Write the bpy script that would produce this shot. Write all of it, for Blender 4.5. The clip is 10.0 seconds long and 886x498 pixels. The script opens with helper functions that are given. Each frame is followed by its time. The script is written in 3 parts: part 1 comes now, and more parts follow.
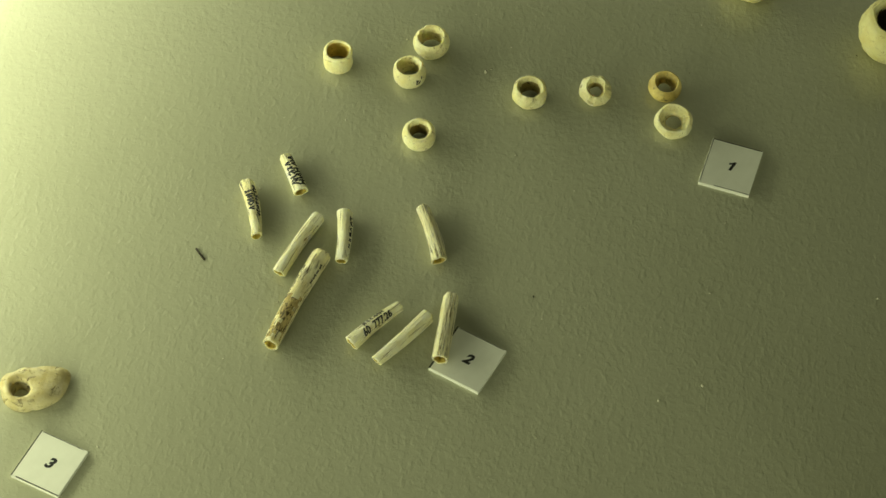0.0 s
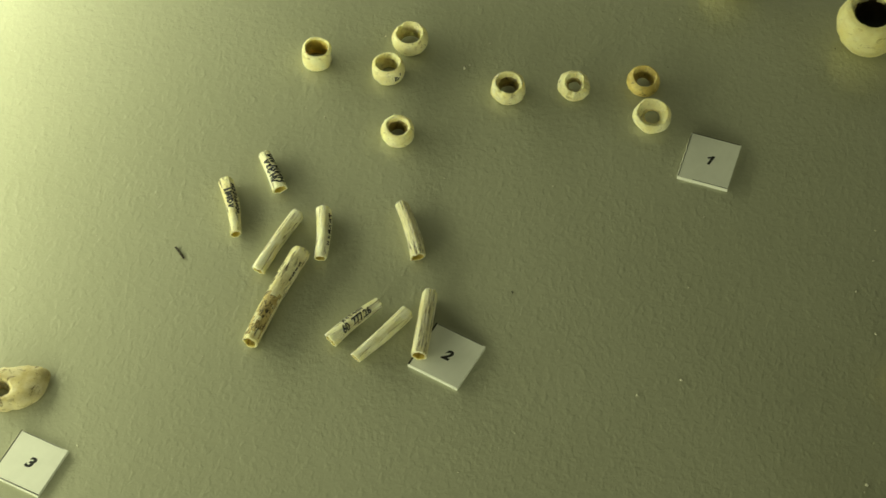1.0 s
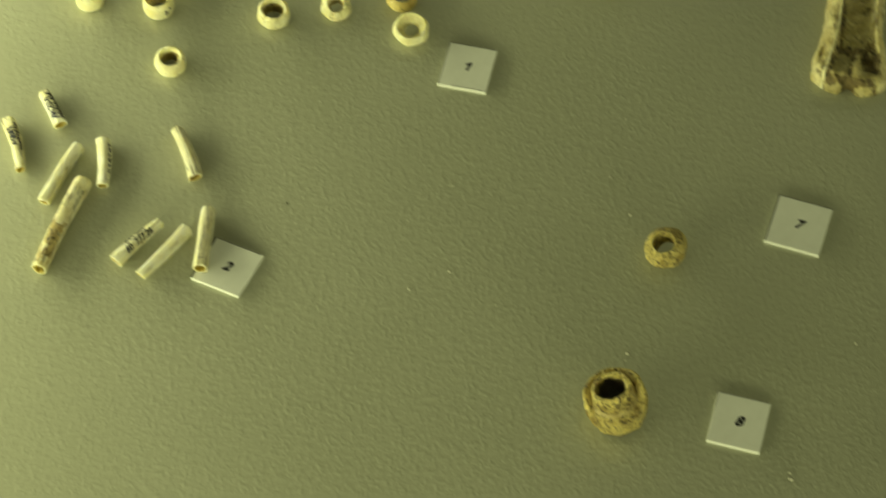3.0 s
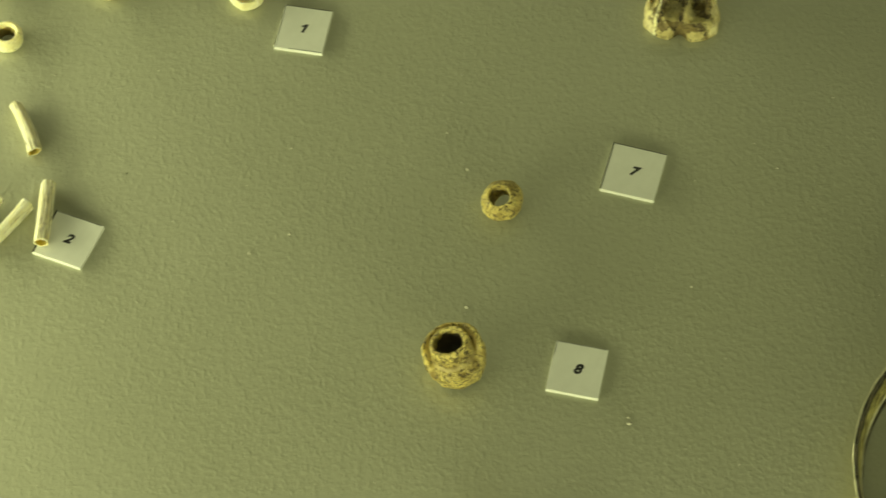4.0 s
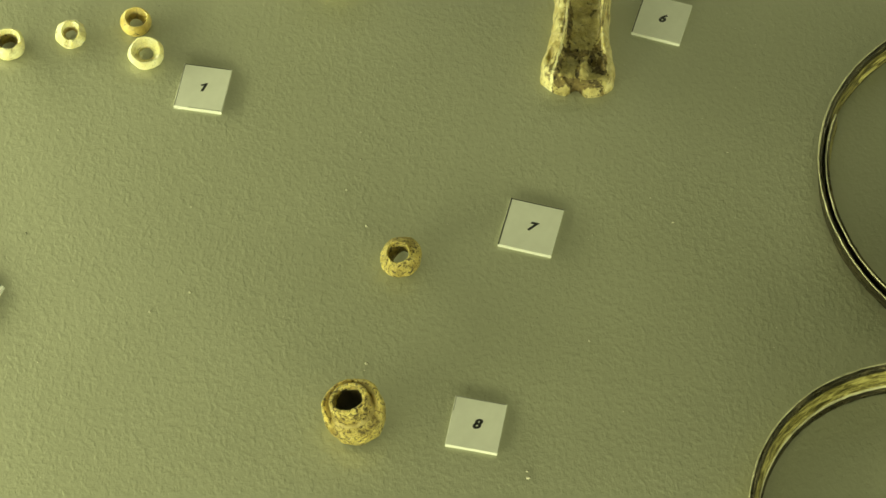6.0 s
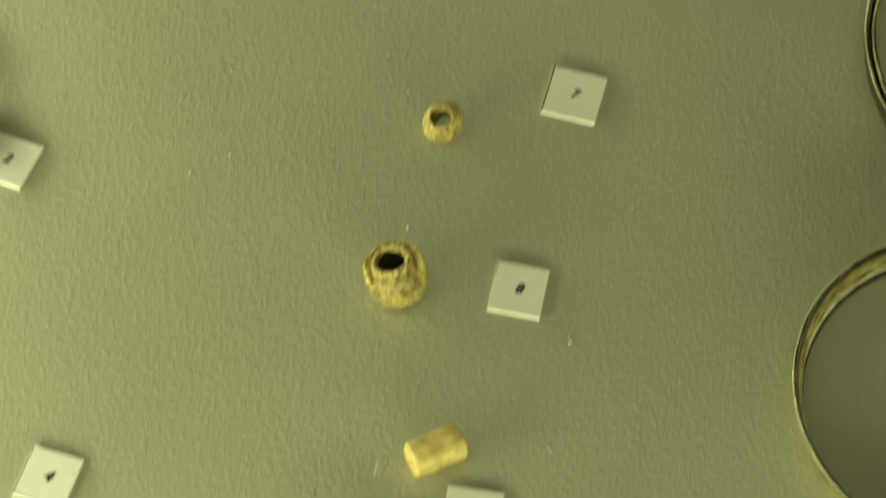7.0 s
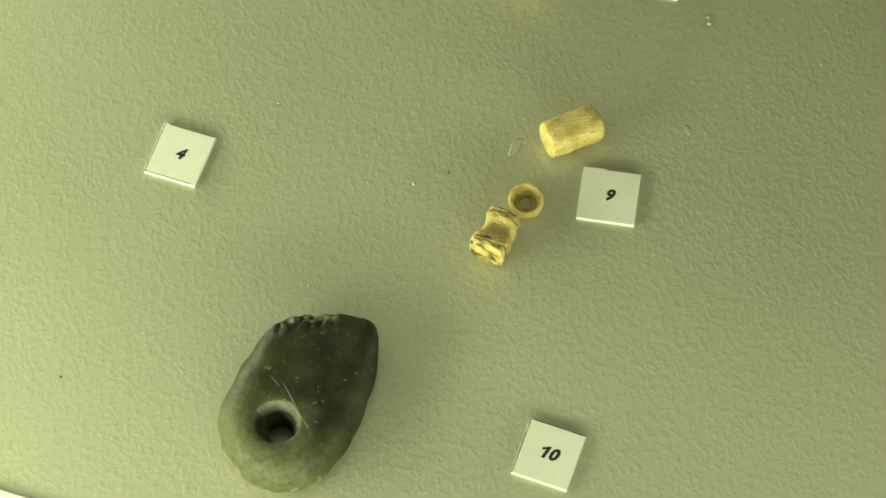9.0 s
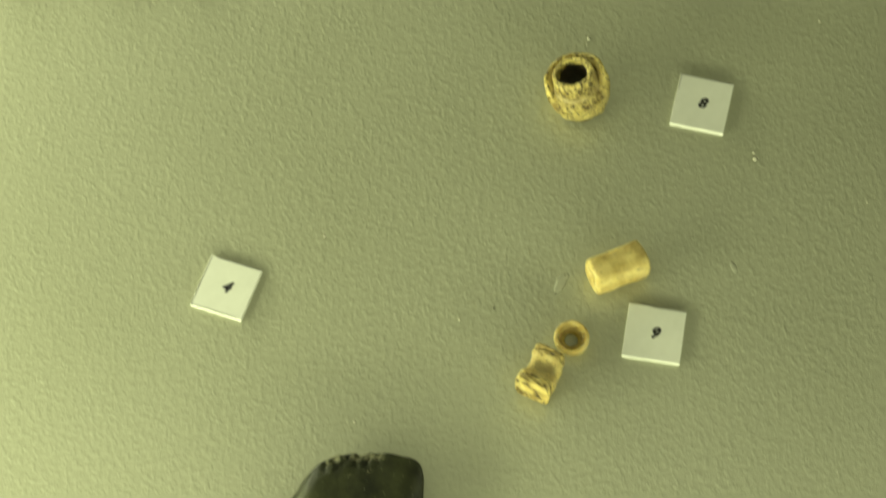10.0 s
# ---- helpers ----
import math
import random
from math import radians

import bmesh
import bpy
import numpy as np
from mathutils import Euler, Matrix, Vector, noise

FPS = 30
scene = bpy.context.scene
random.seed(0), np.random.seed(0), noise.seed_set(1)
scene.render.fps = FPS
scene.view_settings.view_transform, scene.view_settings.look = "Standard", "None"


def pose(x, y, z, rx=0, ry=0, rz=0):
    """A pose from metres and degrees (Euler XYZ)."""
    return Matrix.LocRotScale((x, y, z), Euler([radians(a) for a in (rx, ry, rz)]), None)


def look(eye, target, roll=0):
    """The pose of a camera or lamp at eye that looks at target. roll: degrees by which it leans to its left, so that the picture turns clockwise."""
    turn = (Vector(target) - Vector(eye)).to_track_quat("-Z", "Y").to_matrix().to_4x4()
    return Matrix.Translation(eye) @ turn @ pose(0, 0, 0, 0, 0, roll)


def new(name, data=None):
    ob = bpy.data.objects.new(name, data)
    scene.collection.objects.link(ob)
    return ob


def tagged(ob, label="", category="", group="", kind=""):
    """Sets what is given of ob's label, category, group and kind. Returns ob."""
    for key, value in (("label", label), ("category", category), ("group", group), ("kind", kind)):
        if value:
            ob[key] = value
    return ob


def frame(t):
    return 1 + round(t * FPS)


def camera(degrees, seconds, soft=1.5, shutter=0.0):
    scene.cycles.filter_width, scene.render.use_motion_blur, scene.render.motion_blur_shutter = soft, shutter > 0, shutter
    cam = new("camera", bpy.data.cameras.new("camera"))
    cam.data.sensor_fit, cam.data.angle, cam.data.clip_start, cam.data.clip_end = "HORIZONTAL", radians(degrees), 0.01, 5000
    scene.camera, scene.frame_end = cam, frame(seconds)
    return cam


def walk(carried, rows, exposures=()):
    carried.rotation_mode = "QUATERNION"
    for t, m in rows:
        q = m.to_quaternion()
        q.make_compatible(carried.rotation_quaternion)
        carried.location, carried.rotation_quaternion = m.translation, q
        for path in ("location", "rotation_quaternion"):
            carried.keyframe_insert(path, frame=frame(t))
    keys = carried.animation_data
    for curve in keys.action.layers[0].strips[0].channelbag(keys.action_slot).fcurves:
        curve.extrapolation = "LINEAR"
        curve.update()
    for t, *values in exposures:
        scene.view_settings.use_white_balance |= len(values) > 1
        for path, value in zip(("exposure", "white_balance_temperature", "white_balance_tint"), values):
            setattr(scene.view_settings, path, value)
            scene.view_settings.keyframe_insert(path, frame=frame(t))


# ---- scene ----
cam = camera(21.147, 10.0, 1.5, 0.5)
PATH = [
    (0, pose(-0.09501, -0.34787, 0.52246, 35.887, -1.322, 7.239)),
    (0.5, pose(-0.09382, -0.34705, 0.52290, 35.777, -1.195, 7.124)),
    (1, pose(-0.08900, -0.34664, 0.52427, 35.681, -1.021, 6.889)),
    (1.5, pose(-0.08239, -0.35545, 0.53687, 35.731, -1.096, 6.229)),
    (2, pose(-0.07595, -0.36324, 0.54417, 36.007, -1.172, 5.011)),
    (2.5, pose(-0.07070, -0.37057, 0.54687, 35.761, -1.225, 3.367)),
    (3, pose(-0.05385, -0.38127, 0.54254, 35.254, -0.509, 1.634)),
    (3.2, pose(-0.04639, -0.37957, 0.54445, 34.574, -0.236, 0.977)),
    (4.3, pose(-0.02415, -0.38128, 0.55338, 33.841, -0.677, -2.005)),
    (4.5, pose(-0.02437, -0.38126, 0.55501, 33.859, -1.062, -2.314)),
    (5, pose(-0.02254, -0.38076, 0.55799, 34.113, -1.479, -2.855)),
    (5.5, pose(-0.02328, -0.38136, 0.55918, 34.704, -1.804, -3.052)),
    (5.7, pose(-0.02092, -0.38140, 0.55834, 35.000, -1.616, -3.042)),
    (6.8, pose(-0.02702, -0.38733, 0.54840, 34.097, -1.721, -2.380)),
    (7, pose(-0.03043, -0.39247, 0.54312, 33.179, -1.784, -2.248)),
    (7.25, pose(-0.03250, -0.39640, 0.53820, 31.720, -1.640, -2.040)),
    (7.5, pose(-0.03447, -0.40041, 0.53290, 30.508, -1.461, -1.814)),
    (8, pose(-0.03916, -0.41345, 0.52168, 28.994, -1.042, -1.509)),
    (8.5, pose(-0.04041, -0.40801, 0.52241, 27.483, -0.509, -1.110)),
    (9, pose(-0.04161, -0.40115, 0.52538, 26.993, -0.074, -0.819)),
    (9.5, pose(-0.04280, -0.39608, 0.52774, 27.538, 0.192, -0.564)),
    (10, pose(-0.04796, -0.38163, 0.53663, 28.117, 0.112, -0.146)),
]
EXPOSURE = [
    (0, -1.82, 6180, 12), (1, -1.82, 6230, 12), (1.5, -1.77, 6400, 10), (2, -1.62, 6520, 9), (2.5, -1.48, 6650, 7), (3, -1.30, 6750, 5),
    (3.7, -1.00, 6750, 5), (4.5, -0.78, 6700, 5), (5.5, -0.65, 6700, 5), (7, -0.67, 6620, 6), (8, -0.60, 6330, 8), (8.5, -0.54, 6050, 11), (9.3, -0.55, 6100, 11), (10, -0.62, 6200, 10)]
walk(cam, PATH, EXPOSURE)

# ---- light ----
world = bpy.data.worlds.new("gallery")
scene.world = world
world.use_nodes = True
world.node_tree.nodes["Background"].inputs[0].default_value = (0.9, 1.0, 0.62, 1)
world.node_tree.nodes["Background"].inputs[1].default_value = 0.05


def area_lamp(name, eye, target, energy, sx, sy, color):
    data = bpy.data.lights.new(name, "AREA")
    data.shape, data.size, data.size_y, data.energy, data.color = "RECTANGLE", sx, sy, energy, color
    ob = new(name, data)
    ob.matrix_world = look(eye, target)
    return ob


LAMP = (0.965, 1.0, 0.57)
area_lamp("side_strip_lamp", (-0.302, 0.16, 0.05), (-0.18, 0.15, 0.0), 2.1, 0.45, 0.04, LAMP)
area_lamp("corner_strip_lamp", (-0.30, -0.25, 0.10), (-0.08, -0.18, 0.0), 1.22, 0.24, 0.05, LAMP)
area_lamp("front_strip_lamp", (-0.08, -0.48, 0.10), (-0.06, 0.0, 0.0), 3.9, 1.00, 0.05, LAMP)
# Back and far side are added fill lights without a known source.
area_lamp("back_strip_lamp", (0.12, 0.44, 0.25), (0.10, 0.0, 0.0), 0.45, 0.60, 0.10, LAMP)
area_lamp("far_side_lamp", (0.62, 0.0, 0.08), (0.0, 0.0, 0.0), 1.3, 0.60, 0.05, LAMP)
area_lamp("case_top_lamp", (0.0, -0.05, 0.74), (0.0, -0.0501, 0.0), 0.9, 0.90, 0.50, LAMP)

# ---- materials ----


def material(name, rough=0.6, metal=0.0):
    m = bpy.data.materials.new(name)
    m.use_nodes = True
    t = m.node_tree
    b = t.nodes["Principled BSDF"]
    b.inputs["Roughness"].default_value, b.inputs["Metallic"].default_value = rough, metal
    return m, t, b


def node(t, kind, **values):
    n = t.nodes.new(kind)
    for key, value in values.items():
        n.inputs[key.replace("_", " ")].default_value = value
    return n


def ramp(t, source, stops):
    r = t.nodes.new("ShaderNodeValToRGB")
    e = r.color_ramp.elements
    while len(e) < len(stops):
        e.new(0.5)
    for k, (p, c) in enumerate(stops):
        e[k].position, e[k].color = p, (*c, 1)
    t.links.new(source, r.inputs[0])
    return r.outputs[0]


def noise_of(t, scale, detail=4.0, rough=0.55, stretch=None, distort=0.0):
    c = t.nodes.new("ShaderNodeTexCoord")
    src = c.outputs["Object"]
    if stretch:
        mp = t.nodes.new("ShaderNodeMapping")
        mp.inputs["Scale"].default_value = stretch
        t.links.new(src, mp.inputs[0])
        src = mp.outputs[0]
    n = node(t, "ShaderNodeTexNoise", Scale=scale, Detail=detail, Roughness=rough, Distortion=distort)
    t.links.new(src, n.inputs["Vector"])
    return n.outputs["Fac"]


def mix(t, fac, a, b, kind="MIX"):
    m = t.nodes.new("ShaderNodeMix")
    m.data_type, m.blend_type = "RGBA", kind
    if isinstance(fac, float):
        m.inputs[0].default_value = fac
    else:
        t.links.new(fac, m.inputs[0])
    for s, v in ((m.inputs[6], a), (m.inputs[7], b)):
        if isinstance(v, tuple):
            s.default_value = (*v, 1)
        else:
            t.links.new(v, s)
    return m.outputs[2]


def bump(t, b, height, strength, distance, before=None):
    n = node(t, "ShaderNodeBump", Strength=strength, Distance=distance)
    t.links.new(height, n.inputs["Height"])
    if before:
        t.links.new(before, n.inputs["Normal"])
    t.links.new(n.outputs[0], b.inputs["Normal"])
    return n.outputs[0]


def random_shade(t, color, low, high):
    """The colour, a little lighter or darker from thing to thing."""
    info = t.nodes.new("ShaderNodeObjectInfo")
    r = ramp(t, info.outputs["Random"], ((0, (low,) * 3), (1, (high,) * 3)))
    return mix(t, 1.0, color, r, "MULTIPLY")


def board_material():
    m, t, b = material("painted_board", 0.42)
    b.inputs["Coat Weight"].default_value, b.inputs["Coat Roughness"].default_value = 1.0, 0.15
    b.inputs["Coat IOR"].default_value = 1.55
    blot = noise_of(t, 9, 3)
    fine = noise_of(t, 420, 5, 0.6)
    col = ramp(t, blot, ((0.3, (0.40, 0.405, 0.285)), (0.7, (0.45, 0.455, 0.33))))
    col = mix(t, fine, mix(t, 0.10, col, (0.16, 0.17, 0.10)), col)
    grit = ramp(t, noise_of(t, 1500, 2), ((0.70, (0, 0, 0)), (0.78, (1, 1, 1))))
    col = mix(t, grit, col, (0.62, 0.62, 0.50))
    t.links.new(col, b.inputs["Base Color"])
    lumps = noise_of(t, 780, 4, 0.6, (1.1, 0.95, 1.0), 0.15)
    first = bump(t, b, lumps, 1.0, 0.00013)
    pimple = ramp(t, noise_of(t, 560, 2, 0.5, (1.15, 0.9, 1.0), 0.2), ((0.46, (0, 0, 0)), (0.92, (1, 1, 1))))
    first = bump(t, b, pimple, 1.0, 0.00012, first)
    low = noise_of(t, 230, 2, 0.5, None, 0.0)
    bump(t, b, low, 0.12, 0.0004, first)
    return m


def ivory_material(name, light, dark, stain, amount, grain=None, rough=0.45, relief=0.0003, fine=1.0):
    """Old bone or shell: a pale body, darker clouds and brown stains in its pores."""
    m, t, b = material(name, rough)
    cloud = noise_of(t, 260, 4)
    col = ramp(t, cloud, ((0.32, dark), (0.62, light)))
    mark = ramp(t, noise_of(t, 420 * fine, 6, 0.65, grain, 0.8), ((0.62 - amount, (0, 0, 0)), (0.74 - amount, (1, 1, 1))))
    col = mix(t, mark, col, stain)
    speck = ramp(t, noise_of(t, 1900, 3, 0.6, grain), ((0.64, (0, 0, 0)), (0.72, (1, 1, 1))))
    col = mix(t, speck, col, mix(t, 0.5, col, stain))
    t.links.new(random_shade(t, col, 0.86, 1.0), b.inputs["Base Color"])
    b.inputs["Subsurface Weight"].default_value = 0.4
    b.inputs["Subsurface Radius"].default_value = (1.0, 0.92, 0.40)
    b.inputs["Subsurface Scale"].default_value = 0.0018
    bump(t, b, noise_of(t, 1300, 5, 0.6, grain), 0.7, relief)
    return m


def stone_material():
    m, t, b = material("dark_polished_stone", 0.5)
    b.inputs["Specular IOR Level"].default_value = 0.3
    cloud = noise_of(t, 120, 5, 0.6)
    col = ramp(t, cloud, ((0.35, (0.012, 0.014, 0.006)), (0.7, (0.044, 0.048, 0.017))))
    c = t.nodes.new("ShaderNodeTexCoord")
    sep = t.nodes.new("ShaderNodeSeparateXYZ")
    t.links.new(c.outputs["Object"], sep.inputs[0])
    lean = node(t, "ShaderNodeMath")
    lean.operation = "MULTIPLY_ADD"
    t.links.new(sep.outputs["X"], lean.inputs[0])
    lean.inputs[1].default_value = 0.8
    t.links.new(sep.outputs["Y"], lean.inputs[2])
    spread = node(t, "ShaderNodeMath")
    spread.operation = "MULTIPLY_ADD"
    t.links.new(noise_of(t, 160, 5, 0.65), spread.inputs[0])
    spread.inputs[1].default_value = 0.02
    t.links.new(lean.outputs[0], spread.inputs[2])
    # Lower left paler: granular wear, with the low light there painted in too.
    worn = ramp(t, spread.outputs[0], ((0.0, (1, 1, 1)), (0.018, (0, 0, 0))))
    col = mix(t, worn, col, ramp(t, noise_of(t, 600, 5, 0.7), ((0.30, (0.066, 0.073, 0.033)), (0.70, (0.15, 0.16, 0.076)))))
    fleck = ramp(t, noise_of(t, 700, 4, 0.6), ((0.64, (0, 0, 0)), (0.74, (1, 1, 1))))
    col = mix(t, fleck, col, (0.15, 0.15, 0.08))
    pits = ramp(t, noise_of(t, 320, 6, 0.7), ((0.66, (0, 0, 0)), (0.70, (1, 1, 1))))
    col = mix(t, pits, col, (0.22, 0.20, 0.11))
    t.links.new(col, b.inputs["Base Color"])
    r = ramp(t, noise_of(t, 420, 5), ((0.3, (0.40,) * 3), (0.7, (0.60,) * 3)))
    t.links.new(r, b.inputs["Roughness"])
    bump(t, b, noise_of(t, 900, 5, 0.65), 0.5, 0.0003)
    return m


def metal_material(name, low, mid, high, rough, metal):
    """Bronze with streaks that run round the ring."""
    m, t, b = material(name, rough, metal)
    c = t.nodes.new("ShaderNodeTexCoord")
    sep = t.nodes.new("ShaderNodeSeparateXYZ")
    t.links.new(c.outputs["Object"], sep.inputs[0])
    ang = t.nodes.new("ShaderNodeMath")
    ang.operation = "ARCTAN2"
    t.links.new(sep.outputs["Y"], ang.inputs[0])
    t.links.new(sep.outputs["X"], ang.inputs[1])
    slow = t.nodes.new("ShaderNodeMath")
    slow.operation = "MULTIPLY"
    slow.inputs[1].default_value = 0.010
    t.links.new(ang.outputs[0], slow.inputs[0])
    flat = t.nodes.new("ShaderNodeCombineXYZ")
    t.links.new(sep.outputs["X"], flat.inputs["X"])
    t.links.new(sep.outputs["Y"], flat.inputs["Y"])
    radius = t.nodes.new("ShaderNodeVectorMath")
    radius.operation = "LENGTH"
    t.links.new(flat.outputs[0], radius.inputs[0])
    way = t.nodes.new("ShaderNodeCombineXYZ")
    t.links.new(slow.outputs[0], way.inputs["X"])
    t.links.new(radius.outputs["Value"], way.inputs["Y"])
    t.links.new(sep.outputs["Z"], way.inputs["Z"])
    n = node(t, "ShaderNodeTexNoise", Scale=900, Detail=5, Roughness=0.65, Distortion=0.6)
    t.links.new(way.outputs[0], n.inputs["Vector"])
    tone = n.outputs["Fac"]
    t.links.new(ramp(t, tone, ((0.40, low), (0.50, mid), (0.62, high))), b.inputs["Base Color"])
    t.links.new(ramp(t, noise_of(t, 300, 4), ((0.3, (rough + 0.12,) * 3), (0.7, (rough - 0.08,) * 3))), b.inputs["Roughness"])
    bump(t, b, tone, 0.6, 0.0005)
    return m


def paper_material():
    m, t, b = material("white_card", 0.7)
    col = ramp(t, noise_of(t, 300, 4), ((0.3, (0.75, 0.76, 0.67)), (0.7, (0.80, 0.81, 0.72))))
    t.links.new(col, b.inputs["Base Color"])
    bump(t, b, noise_of(t, 2500, 3), 0.3, 0.00005)
    return m


def plain_material(name, color, rough, vary=0.8, scale=300):
    m, t, b = material(name, rough)
    dim = tuple(c * vary for c in color)
    t.links.new(ramp(t, noise_of(t, scale, 4), ((0.3, dim), (0.7, color))), b.inputs["Base Color"])
    return m


BOARD = board_material()
PAPER = paper_material()
INK = plain_material("black_ink", (0.012, 0.012, 0.014), 0.5)
FADED_INK = plain_material("faded_ink", (0.05, 0.045, 0.03), 0.6)
PALE = ivory_material("pale_shell", (0.96, 0.92, 0.58), (0.86, 0.78, 0.40), (0.24, 0.17, 0.05), 0.04, None, 0.45, 0.0006, 1.7)
CREAM = ivory_material("veined_shell", (0.90, 0.85, 0.44), (0.80, 0.72, 0.30), (0.40, 0.32, 0.10), 0.05, (1.0, 0.6, 2.2))
AMBER = ivory_material("amber_shell", (0.74, 0.61, 0.22), (0.50, 0.38, 0.10), (0.10, 0.07, 0.02), 0.06)
BONE = ivory_material("worn_bone", (0.97, 0.95, 0.68), (0.86, 0.80, 0.46), (0.24, 0.18, 0.06), 0.075, (0.14, 1.5, 1.5), 0.3, 0.0005, 1.8)
STREAKED = ivory_material("streaked_bone", (0.95, 0.91, 0.62), (0.78, 0.70, 0.40), (0.13, 0.095, 0.035), 0.12, (0.10, 1.7, 1.7), 0.32, 0.0007, 2.4)
FIBRE = ivory_material("fibrous_bone", (0.86, 0.71, 0.25), (0.54, 0.39, 0.10), (0.08, 0.052, 0.014), 0.14, (1.9, 0.30, 0.30), 0.5, 0.0009, 2.6)
HOLE = ivory_material("stained_bore", (0.56, 0.46, 0.18), (0.34, 0.26, 0.09), (0.05, 0.035, 0.012), 0.05)
DARK_HOLE = ivory_material("dark_bore", (0.07, 0.05, 0.025), (0.03, 0.022, 0.012), (0.015, 0.01, 0.006), 0.0)
CHANNEL = ivory_material("bone_channel", (0.72, 0.63, 0.28), (0.46, 0.38, 0.14), (0.10, 0.075, 0.025), 0.06, None, 0.6, 0.0014, 1.2)
DARK_CHANNEL = ivory_material("dark_stained_channel", (0.34, 0.26, 0.09), (0.13, 0.095, 0.04), (0.025, 0.019, 0.01), 0.13, None, 0.65, 0.0014, 1.2)
BROWN_BONE = ivory_material("brown_stained_bone", (0.66, 0.53, 0.21), (0.36, 0.26, 0.085), (0.06, 0.042, 0.014), 0.14, (0.5, 1.3, 1.3), 0.5, 0.0008, 2.6)
AMBER_HOLE = ivory_material("amber_bore", (0.80, 0.67, 0.20), (0.54, 0.42, 0.10), (0.10, 0.07, 0.02), 0.02)
STAINED = ivory_material("stained_bone", (0.92, 0.87, 0.55), (0.72, 0.63, 0.32), (0.06, 0.045, 0.015), 0.10, (0.22, 1.3, 1.3), 0.4, 0.0005, 2.0)
GOLDEN = ivory_material("golden_bone", (0.80, 0.66, 0.25), (0.54, 0.40, 0.11), (0.16, 0.10, 0.025), 0.05, (0.5, 1.6, 1.6), 0.45, 0.0006, 2.4)
CRUSTED = ivory_material("crusted_stone", (0.80, 0.67, 0.22), (0.33, 0.24, 0.055), (0.085, 0.058, 0.016), 0.14, None, 0.5, 0.0016, 2.3)
SPLIT = ivory_material("split_bone", (0.88, 0.80, 0.44), (0.56, 0.46, 0.18), (0.16, 0.115, 0.035), 0.11, (1.5, 0.22, 1.0), 0.5, 0.0006)
TOOTH = ivory_material("yellowed_shell", (0.70, 0.63, 0.38), (0.52, 0.43, 0.18), (0.13, 0.09, 0.03), 0.06)
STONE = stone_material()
LIT_STONE = plain_material("lit_stone", (0.20, 0.21, 0.14), 0.7, 0.5, 400)
BROKEN_STONE = plain_material("broken_stone", (0.20, 0.195, 0.11), 0.8, 0.3, 900)
METAL = metal_material("aged_bronze", (0.075, 0.065, 0.018), (0.28, 0.245, 0.07), (0.66, 0.60, 0.23), 0.36, 0.5)
# Pale bronze that puts the bright edge lines into the colour.
EDGE = metal_material("bright_bronze", (0.45, 0.43, 0.28), (0.62, 0.60, 0.40), (0.80, 0.77, 0.52), 0.35, 0.4)
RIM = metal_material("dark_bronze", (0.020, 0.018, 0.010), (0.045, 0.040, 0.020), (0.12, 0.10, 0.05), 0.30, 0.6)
WALL = plain_material("grey_lining", (0.20, 0.20, 0.17), 0.8, 0.9, 8)
TWIG = plain_material("dark_splinter", (0.05, 0.04, 0.025), 0.8, 0.5, 900)
DUST = plain_material("pale_dust", (0.62, 0.60, 0.48), 0.9)
GLUE = plain_material("dried_glue", (0.48, 0.487, 0.365), 0.4)
GRIME = plain_material("dark_grit", (0.04, 0.04, 0.03), 0.9)
CRUST = plain_material("tan_crust", (0.30, 0.27, 0.13), 0.8, 0.5, 700)
SCRATCH = plain_material("scratched_stone", (0.20, 0.21, 0.15), 0.6)

# ---- building helpers: lengths below are in centimetres ----
CM = 0.01


def mesh_object(name, bm, mat, smooth=True):
    bmesh.ops.recalc_face_normals(bm, faces=bm.faces)
    bmesh.ops.scale(bm, vec=(CM,) * 3, verts=bm.verts)
    me = bpy.data.meshes.new(name)
    bm.to_mesh(me)
    bm.free()
    me.materials.append(mat)
    if smooth:
        me.polygons.foreach_set("use_smooth", [True] * len(me.polygons))
    return new(name, me)


def repaint(ob, mat, test):
    """Give the faces whose centre, in centimetres, passes the test a second material."""
    me = ob.data
    me.materials.append(mat)
    k = len(me.materials) - 1
    for p in me.polygons:
        if test(p.center / CM, p.normal):
            p.material_index = k
    return ob


def part(name, bm, mat, parent, label="", smooth=True):
    ob = mesh_object(name, bm, mat, smooth)
    ob.parent = parent
    return tagged(ob, label)


def place(ob, x, y, z=0.0, rx=0, ry=0, rz=0):
    ob.matrix_world = pose(x * CM, y * CM, z * CM, rx, ry, rz)
    return ob


def settle(ob, height=0.0):
    """Lower or lift a thing until its lowest point is at the height."""
    low = min((ob.matrix_world @ v.co).z for v in ob.data.vertices)
    ob.matrix_world = Matrix.Translation((0, 0, height * CM - low - 0.00005)) @ ob.matrix_world
    return ob


def smooth_loop(points, steps):
    """A closed Catmull-Rom curve through points of any dimension."""
    pts, n, out = [np.array(p, float) for p in points], len(points), []
    for k in range(n):
        a, b, c, d = (pts[(k + j - 1) % n] for j in range(4))
        for s in range(steps):
            u = s / steps
            out.append(0.5 * (2 * b + (c - a) * u + (2 * a - 5 * b + 4 * c - d) * u * u + (3 * b - a - 3 * c + d) * u**3))
    return out


def wobble(p, freq, seed):
    return noise.noise(Vector(p) * freq + Vector((seed * 7.3, seed * 3.1, seed * 1.7)))


